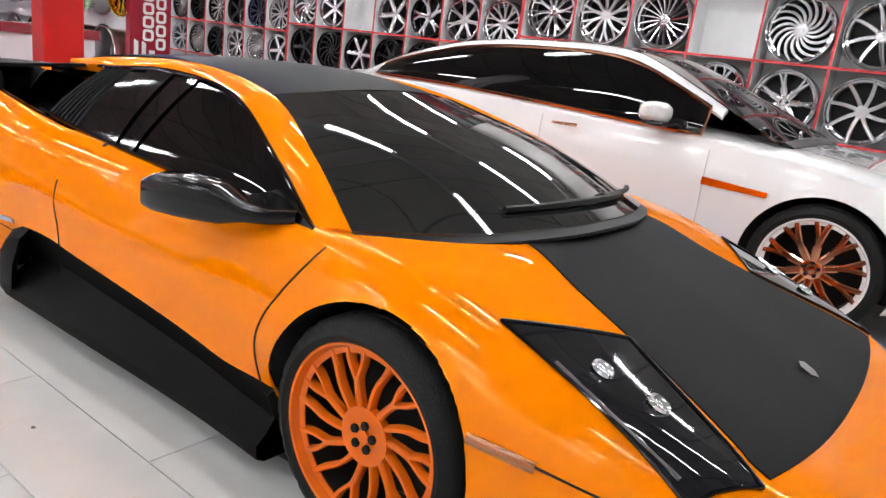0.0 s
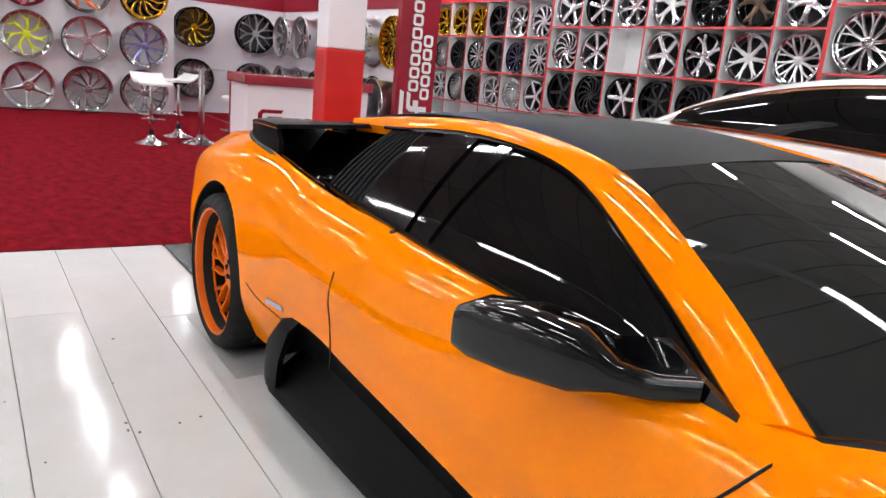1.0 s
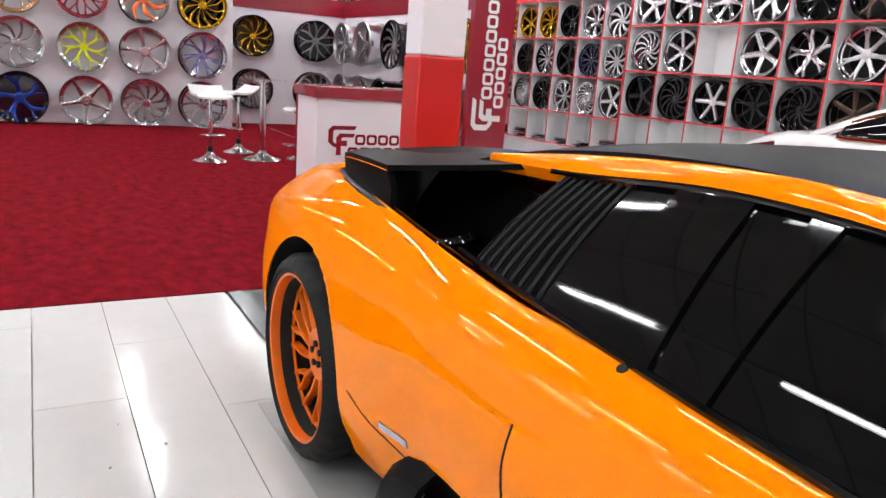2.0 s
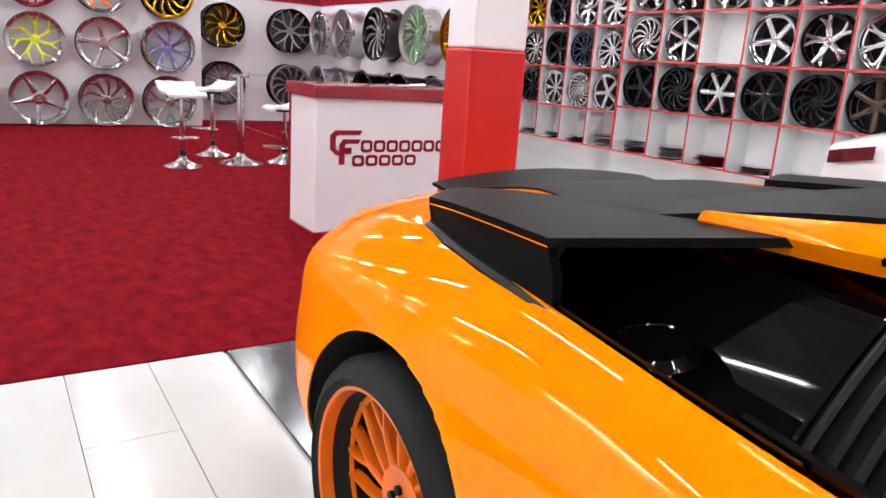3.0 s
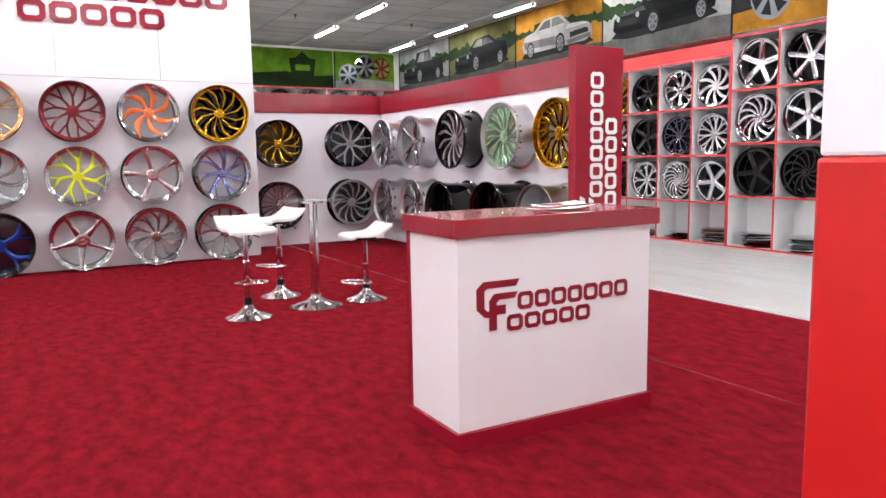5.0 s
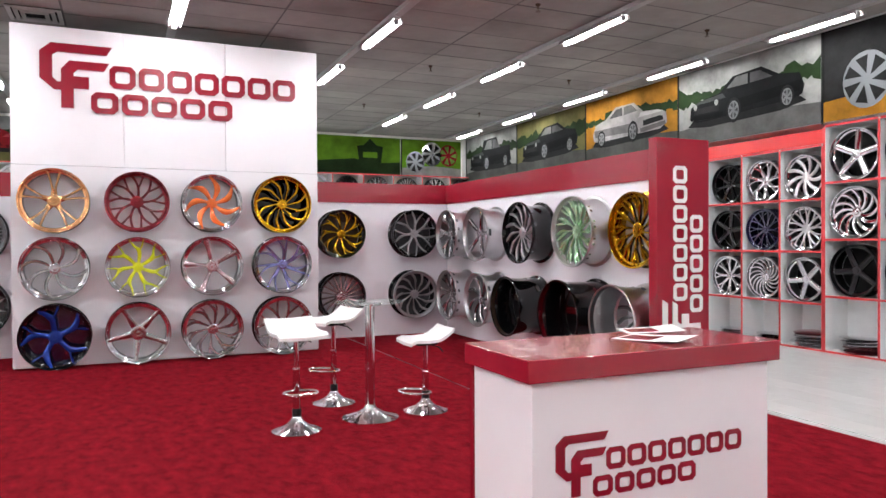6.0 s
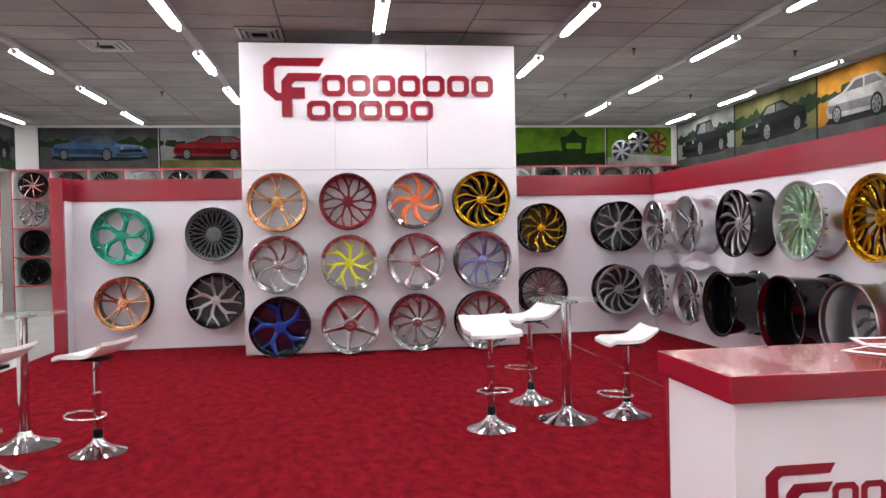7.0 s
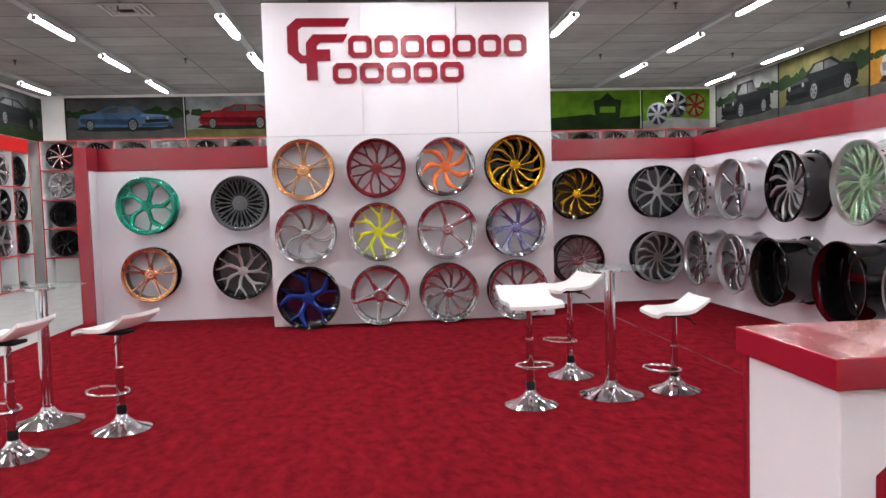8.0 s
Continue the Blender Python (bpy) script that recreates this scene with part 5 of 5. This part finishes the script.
            do = spline(WIDTH, u) - 0.002
            k = spline([(0.7, 1.0), (1.3, 0.8), (2.34, 0.25)], u)
            rows.append([(u, s * (do - 0.08), top + 0.03), (u, s * (do - 0.028), top - 0.004), (u, s * (do - 0.03 - 0.05 * k), top - 0.05), (u, s * (do - 0.04 - 0.07 * k), 0.5 * top + 0.06), (u, s * (do - 0.03), 0.165), (u, s * (do + 0.004), 0.135), (u, s * (do - 0.002), 0.09), (u, s * (do - 0.03), 0.075), (u, s * (do - 0.2), 0.075)])
        part("sill_skirt", grid(rows), M_SILL, car, "black hollowed side skirt")
        sc = []
        for u, top, out in ((0.575, 0.16, 0.955), (0.60, 0.22, 0.975), (0.66, 0.31, 0.99), (0.74, 0.375, 1.0), (0.82, 0.405, 1.0), (0.88, 0.408, 0.998)):
            f = max(0.0, (u - 0.8) * 2.2)
            sc.append([(u, s * (out - 0.1), top + 0.01), (u, s * (out - 0.03), top), (u - f * 0.1, s * out, top - 0.04), (u - f * 0.5, s * (out + 0.002), 0.5 * top + 0.04), (u - f, s * out, 0.10), (u - f, s * (out - 0.03), 0.075), (u - f, s * (out - 0.12), 0.075)])
        part("scoop", grid(sc, thick=(0, -s * 0.02, 0)), M_SILL, car, "black brake cooling scoop")
    # ---- greenhouse ----
    for s in (-1, 1):
        S = lambda pts: [(u, s * d, z) for u, d, z in pts]
        inner = curve_pts(S([(2.486, 0.831, 0.785), (2.2, 0.72, 0.93), (1.77, 0.545, 1.063), (1.3, 0.52, 1.118), (0.75, 0.52, 1.087), (0.38, 0.545, 1.035)]), 40)
        outer = curve_pts(S([(2.40, 0.875, 0.768), (2.08, 0.765, 0.915), (1.68, 0.632, 1.05), (1.25, 0.60, 1.083), (0.8, 0.605, 1.05), (0.36, 0.56, 1.022)]), 40)
        part("roof_rail", grid(between(inner, outer, 6, (0, s * 0.006, 0.012)), thick=(0, -s * 0.02, -0.03)), M_ORANGE, car, "orange pillar and roof rail")
        # side glass with belt trim
        sill = curve_pts(S([(2.40, 0.872, 0.767), (2.0, 0.868, 0.785), (1.6, 0.862, 0.80), (1.3, 0.855, 0.812), (0.8, 0.835, 0.842), (0.3, 0.80, 0.885)]), 40)
        lower_o = [p + Vector((0, -s * 0.012, -0.004)) for p in outer]
        glass = between(lower_o, sill, 9, (0, s * 0.014, 0.005))
        k = 24
        part("side_window", grid(glass[:k + 1], thick=(0, -s * 0.01, 0)), M_TINT, car, "black tinted side window")
        part("quarter_panel", grid(glass[k + 1:k + 5], thick=(0, -s * 0.012, 0)), M_GLOSSBLK, car, "gloss black quarter panel")
        vent = part("quarter_vent", grid([[p + Vector((0, -s * 0.012, -0.004)) for p in r] for r in glass[k + 4:33]], thick=(0, -s * 0.012, 0)), M_SILL, car, "black louvred engine vent")
        for r, q in zip(glass[k + 4:32], glass[k + 5:33]):
            for f in (0.25, 0.75):
                part("vent_slat", tube([a.lerp(b, f) + Vector((0, -s * 0.003, 0.0)) for a, b in zip(r, q)], 0.006, 5), M_BLKPLASTIC, vent)
        part("pillar_trim", grid([[p + Vector((0, s * 0.008, 0.004)) for p in r] for r in glass[k - 1:k + 3]], thick=(0, -s * 0.012, 0)), M_GLOSSBLK, car, "gloss black door pillar")
        part("pillar_trim", grid([[p + Vector((0, s * 0.007, 0.004)) for p in r] for r in glass[k - 4:k - 2]], thick=(0, -s * 0.012, 0)), M_GLOSSBLK, car)
        rec = []
        for u in lin(0.78, 0.06, 14):
            zo, do = spline(SHO_Z, u), spline(SHO_D, u)
            rec.append([(u, s * (do - 0.008 - 0.02 * (u < 0.27)), zo + 0.004 - 0.01 * (u < 0.27)), (u, s * (do - 0.03), zo - 0.012), (u, s * (do - 0.10), zo - 0.055), (u, s * 0.63, zo - 0.07), (u, s * 0.56, 0.93), (u, s * 0.53, 0.96)])
        part("intake_recess", grid(rec, thick=(0, 0, -0.006)), M_GLOSSBLK, car, "gloss black engine air intake recess")
        part("fuel_cap", turn_bm(lathe([(0.0, 0.012), (0.062, 0.012), (0.07, 0.004), (0.075, 0.0), (0.08, 0.006), (0.085, 0.0)], 24), Matrix.Translation((0.42, s * 0.70, 0.822)) @ Matrix.Rotation(radians(-s * 12), 4, "X")), M_GLOSSBLK, car, "round black fuel cap")
        part("intake_wall", grid([[p + Vector((0, -s * 0.004, -0.002)) for p in glass[32]], [Vector((p.x - 0.02, p.y * 0.86, p.z - 0.03)) for p in glass[32]]], thick=(-0.006, 0, 0)), M_GLOSSBLK, car)
        part("belt_trim", tube([p + Vector((0, s * 0.004, 0.002)) for p in sill[:34]], 0.009, 6), M_GLOSSBLK, car)
        part("window_trim", tube([p + Vector((0, s * 0.002, -0.004)) for p in outer[:34]], 0.007, 6), M_GLOSSBLK, car)
        floor_rows = []
        for u in lin(0.34, -0.17, 12):
            do = spline(SHO_D, u)
            floor_rows.append([(u, s * d, top_z(u, d) + 0.006) for d in lin(do - 0.045, 0.46, 9)])
        part("intake_floor", grid(floor_rows, thick=(0, 0, -0.004)), M_MATTE, car)
        # raised engine intake flap
        top = [[(-0.20, 0.775, 0.965), (-0.26, 0.66, 0.972), (-0.22, 0.50, 0.965)],
               [(-0.05, 0.81, 0.982), (-0.05, 0.66, 0.99), (-0.02, 0.50, 0.985)],
               [(0.12, 0.83, 0.99), (0.2, 0.66, 1.0), (0.3, 0.48, 1.01)],
               [(0.30, 0.85, 0.995), (0.46, 0.66, 1.02), (0.66, 0.48, 1.055)]]
        rows = [curve_pts(S(r), 9) for r in top]
        part("flap_top", grid(rows, thick=(0, 0, -0.016)), M_MATTE, car, "matte black raised intake flap")
        edge = [r[0] for r in rows]
        base = S([(-0.16, 0.79, 0.902), (-0.02, 0.828, 0.9), (0.13, 0.848, 0.89), (0.33, 0.852, 0.865)])
        mid = [Vector(a).lerp(Vector(b), 0.5) + Vector((0, -s * 0.008, 0)) for a, b in zip(edge, base)]
        part("flap_side", grid([[Vector(a) + Vector((0, 0, -0.017)), m, Vector(b)] for a, m, b in zip(edge, mid, base)], thick=(0, -s * 0.02, 0)), M_MATTE, car, "matte black flap side plate")
        part("flap_back", grid([[r + Vector((0, 0, -0.017)) for r in rows[0]], [Vector((r.x + 0.02, r.y, 0.89)) for r in rows[0]]], thick=(0.01, 0, 0)), M_MATTE, car)
        part("pinstripe", tube([Vector(p) + Vector((0, s * 0.0005, -0.015)) for p in edge], 0.0014, 5), M_ORANGE, car, "thin orange pinstripe")
        part("gasket", tube([Vector(p) + Vector((0, s * 0.004, 0.006)) for p in base], 0.012, 6), M_BLKPLASTIC, car)
        # mirror
        path = [(2.31, 0.855, 0.79), (2.26, 0.915, 0.782), (2.21, 0.955, 0.786), (2.15, 0.985, 0.80), (2.05, 1.035, 0.806), (1.97, 1.07, 0.804), (1.935, 1.09, 0.798)]
        wide = [0.08, 0.07, 0.075, 0.13, 0.135, 0.115, 0.07]
        tall = [0.04, 0.04, 0.05, 0.105, 0.118, 0.108, 0.08]
        ax = Vector((0.44, s * 0.9, 0)).normalized()
        rows = []
        for (u, d, z), ww, hh in zip(path, wide, tall):
            r = []
            for i in range(21):
                a = 2 * math.pi * i / 20
                c, q = math.cos(a), math.sin(a)
                r.append(Vector((u, s * d, z)) + ax * (ww * 0.5 * abs(c) ** 0.45 * (1 if c > 0 else -1)) + Vector((0, 0, hh * 0.5 * abs(q) ** 0.5 * (1 if q > 0 else -1))))
            rows.append(r)
        mir = grid(rows)
        for row in (rows[0], rows[-1]):
            mir.faces.new([mir.verts.new(p) for p in row[:-1]])
        bmesh.ops.remove_doubles(mir, verts=mir.verts[:], dist=0.0005)
        mirror = part("door_mirror", mir, M_GLOSSBLK, car, "large gloss black door mirror")
        part("mirror_foot", grid([[(2.40, s * 0.888, 0.762), (2.39, s * 0.885, 0.78)], [(2.25, s * 0.888, 0.768), (2.22, s * 0.865, 0.845)], [(2.08, s * 0.886, 0.776), (2.08, s * 0.882, 0.80)]], thick=(0, -s * 0.014, 0)), M_GLOSSBLK, mirror)
    # windscreen
    def ws(t, k):
        b = curve_pts([(2.486, 0.831, 0.788), (2.70, 0.55, 0.80), (2.80, 0.25, 0.812), (2.82, 0.0, 0.815), (2.80, -0.25, 0.812), (2.70, -0.55, 0.80), (2.486, -0.831, 0.788)], 33)[k]
        m = curve_pts([(2.2, 0.72, 0.93), (2.33, 0.4, 0.968), (2.36, 0.0, 0.98), (2.33, -0.4, 0.968), (2.2, -0.72, 0.93)], 33)[k]
        a = curve_pts([(1.77, 0.545, 1.063), (1.84, 0.3, 1.092), (1.86, 0.0, 1.105), (1.84, -0.3, 1.092), (1.77, -0.545, 1.063)], 33)[k]
        c = curve_pts([b, m, a], 11)
        return c[t]
    rows = [[ws(t, k) for k in range(33)] for t in range(11)]
    part("windscreen", grid(rows, thick=(0, 0, -0.008)), M_SCREEN, car, "dark raked windscreen")
    part("dashboard", grid([[Vector((p.x - 0.05, p.y * 0.9, p.z - 0.05)) for p in rows[0]], [Vector((p.x - 0.35, p.y * 0.9, p.z - 0.03)) for p in rows[0]]], thick=(0, 0, -0.1)), M_BLKPLASTIC, car)
    part("cowl", grid([[p + Vector((0.035, 0, -0.016)) for p in rows[0]], [p + Vector((-0.05, 0, 0.012)) for p in rows[0]]], thick=(0, 0, -0.01)), M_BLKPLASTIC, car, "black cowl under the windscreen")
    # roof
    rr = []
    for i in range(24):
        u = 1.86 - 1.75 * i / 23
        hw = spline([(0.1, 0.53), (0.645, 0.522), (1.3, 0.522), (1.77, 0.548), (1.9, 0.57)], u)
        ze = spline([(0.1, 0.97), (0.645, 1.078), (1.3, 1.118), (1.77, 1.064), (1.9, 1.04)], u)
        zc = spline([(0.1, 1.0), (0.645, 1.108), (1.3, 1.148), (1.86, 1.106)], u)
        uu = lambda t: u - 0.09 * t * t if i < 3 else u - 0.09 * t * t * (1 - (i - 2) / 22)
        rr.append([(uu(t), hw * t, zc + (ze - zc) * abs(t) ** 2.2 + 0.002) for t in lin(-1, 1, 17)])
    part("roof", grid(rr, thick=(0, 0, -0.015)), M_MATTE, car, "matte carbon black roof")
    # engine cover and tail
    def cover(u, t):
        hw = spline([(-0.7, 0.40), (-0.5, 0.375), (-0.285, 0.37), (0.0, 0.45), (0.4, 0.5)], u)
        return (u, hw * t, max(top_z(u, hw * abs(t)) + 0.006, spline([(-0.7, 0.87), (-0.5, 0.915), (-0.285, 0.955), (0.1, 0.992), (0.4, 1.025)], u) - 0.012 * t * t))
    part("engine_cover", patch(cover, lin(0.4, -0.69, 18), lin(-1, 1, 13), thick=(0, 0, -0.05)), M_MATTE, car, "matte black engine cover")
    def wing(a, t):
        u = -0.56 - (0.19 - 0.05 * t * t) * a
        return (u, 0.46 * t, 0.889 + 0.026 * (1 - t * t) + 0.012 * a)
    part("tail_spoiler", patch(wing, lin(0, 1, 6), lin(-1, 1, 15), thick=(0, 0, -0.009)), M_MATTE, car, "matte black tail spoiler")
    # wipers
    for t, k0, k1, dz in ((1, 10, 25, 0.012), (1, 5, 14, 0.016)):
        arm = [rows[t][k] + Vector((0.02 - 0.02 * (k - k0) / (k1 - k0), 0, dz)) for k in range(k0, k1)]
        w = part("wiper", tube(arm, 0.011, 6), M_BLKPLASTIC, car, "black wiper arm")
        part("blade", tube([p + Vector((-0.022, 0, -0.006)) for p in arm[4:]], 0.008, 6), M_RUBBER, w)
    # wheels
    for s in (-1, 1):
        car_wheel(car, AX_F, 0.972, s, 0.315, 0.252, 0.205, "forged", M_ORANGE_RIM, M_ORANGE_RIM, spin=0.2, deep_lip=0.09, concave=0.06)
        car_wheel(car, AX_R, 1.0, s, TYRE, 0.272, 0.34, "forged", M_ORANGE_RIM, M_ORANGE_RIM, spin=0.5, deep_lip=0.26, concave=0.05)
    return car


sports_car()
mt = thing("floor_mat", "thin grey plate under the rear wheel of the orange car", "mat", Matrix.Translation((-4.85, 0.3, 0)))
part("plate", box(-0.42, 0.33, -0.17, 0.4, -0.001, 0.003), M_GREY, mt, smooth=False)


# ---- white saloon ----
S_W = [(-1.2, 0.74), (-1.0, 0.84), (-0.5, 0.93), (0.0, 0.95), (1.0, 0.955), (2.0, 0.95), (3.0, 0.945), (3.5, 0.90), (3.75, 0.80), (3.9, 0.6)]
S_BELT = [(-1.2, 0.96), (-0.9, 1.02), (0.0, 1.05), (1.0, 1.03), (2.0, 0.99), (2.6, 0.97), (3.0, 0.92), (3.5, 0.82), (3.8, 0.70), (3.9, 0.6)]
S_MID = [(-1.2, 1.0), (-0.9, 1.07), (0.0, 1.1), (2.0, 1.06), (2.4, 1.03), (3.0, 0.97), (3.5, 0.86), (3.8, 0.73), (3.9, 0.62)]


def saloon_section(u, n=30):
    w, bz, mz = spline(S_W, u), spline(S_BELT, u), spline(S_MID, u)
    ctrl = [(w - 0.1, 0.2), (w - 0.02, 0.3), (w, 0.52), (w - 0.005, bz - 0.22), (w - 0.05, bz - 0.05), (w - 0.09, bz), (w * 0.72, bz + (mz - bz) * 0.7), (w * 0.4, mz - 0.005), (0, mz)]
    return curve_pts([(u, d, z) for d, z in ctrl], n)


def white_saloon():
    R = 0.365
    car = thing("saloon_car", "white luxury saloon with rose gold trim and wheels", "car", Matrix.Translation((-4.83, 4.27, 0)))
    bm = bmesh.new()
    vs = []
    for i in range(121):
        half = saloon_section(-1.2 + 5.1 * i / 120)
        vs.append([bm.verts.new((p.x, -p.y, p.z)) for p in half] + [bm.verts.new((p.x, p.y, p.z)) for p in half[-2::-1]])
    for a, b in zip(vs, vs[1:]):
        for i in range(len(a) - 1):
            bm.faces.new((a[i], b[i], b[i + 1], a[i + 1]))
    bm.faces.new(vs[0])
    bm.faces.new(vs[-1][::-1])
    for ax in (0.0, 3.03):
        inside = {v for v in bm.verts if abs(v.co.y) > 0.6 and math.hypot(v.co.x - ax, v.co.z - R) < R + 0.045}
        bmesh.ops.delete(bm, geom=[f for f in bm.faces if len(f.verts) == 4 and all(v in inside for v in f.verts)], context="FACES")
        for v in list(inside):
            if v.is_valid and v.link_faces:
                r = max(0.01, math.hypot(v.co.x - ax, v.co.z - R))
                v.co.x, v.co.z = ax + (v.co.x - ax) * (R + 0.045) / r, R + (v.co.z - R) * (R + 0.045) / r
    bmesh.ops.delete(bm, geom=[v for v in bm.verts if not v.link_faces], context="VERTS")
    part("body", bm, M_WHITECAR, car, "glossy white body shell", angle=45)
    part("underbody", box(-1.0, 3.7, -0.6, 0.6, 0.2, 0.85), M_DARK, car)
    def roof_line(u):
        return spline([(-0.75, 1.06), (-0.3, 1.25), (0.3, 1.40), (1.0, 1.455), (1.6, 1.44), (2.1, 1.27), (2.72, 1.0)], u)
    for s in (-1, 1):
        for ax in (0.0, 3.03):
            rows = []
            for i in range(21):
                a = radians(-15 + 210 * i / 20)
                rows.append([(ax + (R + 0.047) * math.cos(a), s * y, R + (R + 0.047) * math.sin(a)) for y in (0.93, 0.5)])
            part("arch_liner", grid(rows), M_DARK, car)
        us = lin(-0.72, 2.5, 40)
        top = [Vector((u, s * spline([(-0.72, 0.78), (0.3, 0.66), (1.2, 0.64), (1.8, 0.68), (2.5, 0.83)], u), roof_line(u) - 0.035)) for u in us]
        sill = [Vector((u, s * (spline(S_W, u) - 0.085), spline(S_BELT, u) + 0.003)) for u in us]
        for k, t in enumerate(top):
            t.z = max(t.z, sill[k].z + 0.004)
        part("roof_side", grid(between([Vector((t.x, t.y * (0.86 + 0.07 * max(0, (t.x - 1.7) / 0.8)), t.z + 0.045 - 0.025 * max(0, (t.x - 1.7) / 0.8))) for t in top[:-2]], [t + Vector((0, s * 0.012, -0.02)) for t in top[:-2]], 6, (0, s * 0.006, 0.006)), thick=(0, -s * 0.01, -0.02)), M_WHITECAR, car, "white roof rail")
        a, b = 3, 37
        gl = between(top, sill, 7, (0, s * 0.03, 0))
        part("side_window", grid(gl[a:18], thick=(0, -s * 0.01, 0)), M_TINT, car, "black tinted rear side window")
        part("side_window", grid(gl[19:b], thick=(0, -s * 0.01, 0)), M_TINT, car, "black tinted front side window")
        part("window_pillar", grid(gl[17:20], thick=(0, -s * 0.006, 0)), M_GLOSSBLK, car)
        loop = [p + Vector((0, s * 0.016, -0.012)) for p in top[a:b]] + [p + Vector((0, s * 0.012, 0.008)) for p in sill[a:b]][::-1]
        part("window_trim", tube(loop, 0.011, 6, closed=True), M_ROSE, car, "rose gold window surround")
        # handles, shut lines, vent
        for u in (0.1, 1.28):
            part("door_handle", tube([(u, s * 0.955, 0.925), (u + 0.03, s * 0.985, 0.927), (u + 0.15, s * 0.985, 0.93), (u + 0.18, s * 0.955, 0.93)], 0.011, 8), M_ROSE, car, "rose gold door handle")
        for u in (1.17, 2.33):
            part("shut_line", tube([(u + 0.02 * math.sin(z * 3), s * (max(p.y for p in saloon_section(u, 60) if abs(p.z - z) < 0.05) + 0.001), z) for z in lin(0.3, spline(S_BELT, u) - 0.06, 10)], 0.003, 5), M_GREY, car)
        part("fender_vent", grid([[(u, s * (spline(S_W, u) + 0.003), 0.755 - 0.06 * (u - 2.5)), (u, s * (spline(S_W, u) + 0.004), 0.715 - 0.02 * (u - 2.5))] for u in lin(2.34, 2.72, 6)], thick=(0, s * 0.008, 0)), M_ROSE, car, "rose gold fender vent")
        # mirror
        rws = []
        for d, ww, hh in ((0.94, 0.05, 0.05), (0.96, 0.11, 0.1), (1.0, 0.14, 0.125), (1.06, 0.14, 0.125), (1.11, 0.11, 0.1), (1.135, 0.06, 0.055)):
            rws.append([(2.02 + 0.3 * (1.0 - d) + ww * 0.5 * abs(math.cos(a)) ** 0.7 * (1 if math.cos(a) > 0 else -1), s * d, 1.095 + hh * 0.5 * abs(math.sin(a)) ** 0.7 * (1 if math.sin(a) > 0 else -1)) for a in [2 * math.pi * i / 20 for i in range(21)]])
        mb = grid(rws)
        for row in (rws[0], rws[-1]):
            mb.faces.new([mb.verts.new(p) for p in row[:-1]])
        bmesh.ops.remove_doubles(mb, verts=mb.verts[:], dist=0.0005)
        mir = part("door_mirror", mb, M_WHITECAR, car, "white door mirror cap")
        part("mirror_base", box(1.96, 2.1, min(s * 0.86, s * 1.12), max(s * 0.86, s * 1.12), 1.015, 1.05, 0.015), M_GLOSSBLK, mir)
        for ax in (0.0, 3.03):
            h = car_wheel(car, ax, 0.945, s, R, 0.295, 0.25, "grand10", M_WHITECAR, M_ROSE, bolts=30, deep_lip=0.1, concave=0.08, spin=0.3)
    # roof, screens
    us = lin(-0.72, 2.68, 40)
    rr = []
    for u in us:
        hw = spline([(-0.72, 0.78), (0.3, 0.66), (1.2, 0.64), (1.8, 0.68), (2.5, 0.83)], u) * (0.87 + 0.06 * max(0, (u - 1.7) / 0.8))
        z = roof_line(u) + 0.01 - 0.012 * max(0, (u - 1.7) / 0.8)
        rr.append([(u, hw * t, z + 0.03 * (1 - t * t)) for t in lin(-1, 1, 13)])
    part("rear_window", grid(rr[:13], thick=(0, 0, -0.01)), M_TINT, car, "dark rear window")
    part("roof", grid(rr[12:28], thick=(0, 0, -0.012)), M_GLOSSBLK, car, "black panoramic roof")
    part("windscreen", grid(rr[27:], thick=(0, 0, -0.008)), M_TINT, car, "dark windscreen")
    part("cowl", grid([[(2.62, y, 1.045) for y in lin(-0.68, 0.68, 9)], [(2.74, y, 1.012 - 0.02 * abs(y)) for y in lin(-0.68, 0.68, 9)]], thick=(0, 0, -0.03)), M_BLKPLASTIC, car)
    for s in (-1, 1):
        part("tail_lamp", grid([[(-1.15 + 0.1 * k, s * (spline(S_W, -1.15 + 0.1 * k) + 0.004), 0.93 + 0.02 * k), (-1.15 + 0.1 * k, s * (spline(S_W, -1.15 + 0.1 * k) + 0.006), 0.86 + 0.02 * k)] for k in range(4)], thick=(0, s * 0.006, 0)), M_RED_M, car, "red tail lamp")
    return car


white_saloon()


def floor_chips():
    """Small dark scuffs and crumbs on the white boards."""
    bm = bmesh.new()
    rnd = random.Random(17)
    for _ in range(46):
        x, y = rnd.uniform(-6.3, -2.5), rnd.uniform(-2.0, 0.1)
        r = rnd.uniform(0.003, 0.009)
        prism([(x + r * rnd.uniform(0.6, 1.6) * math.cos(a), y + r * rnd.uniform(0.4, 1.0) * math.sin(a)) for a in (0, 1.2, 2.5, 3.8, 5.0)], 0.0, 0.0012, bm)
    tagged(mesh_ob("floor_crumbs", bm, M_GUN, smooth=False), "small dark crumbs scattered on the white floor", "crumbs", kind="stuff")


floor_chips()
floor_boards()
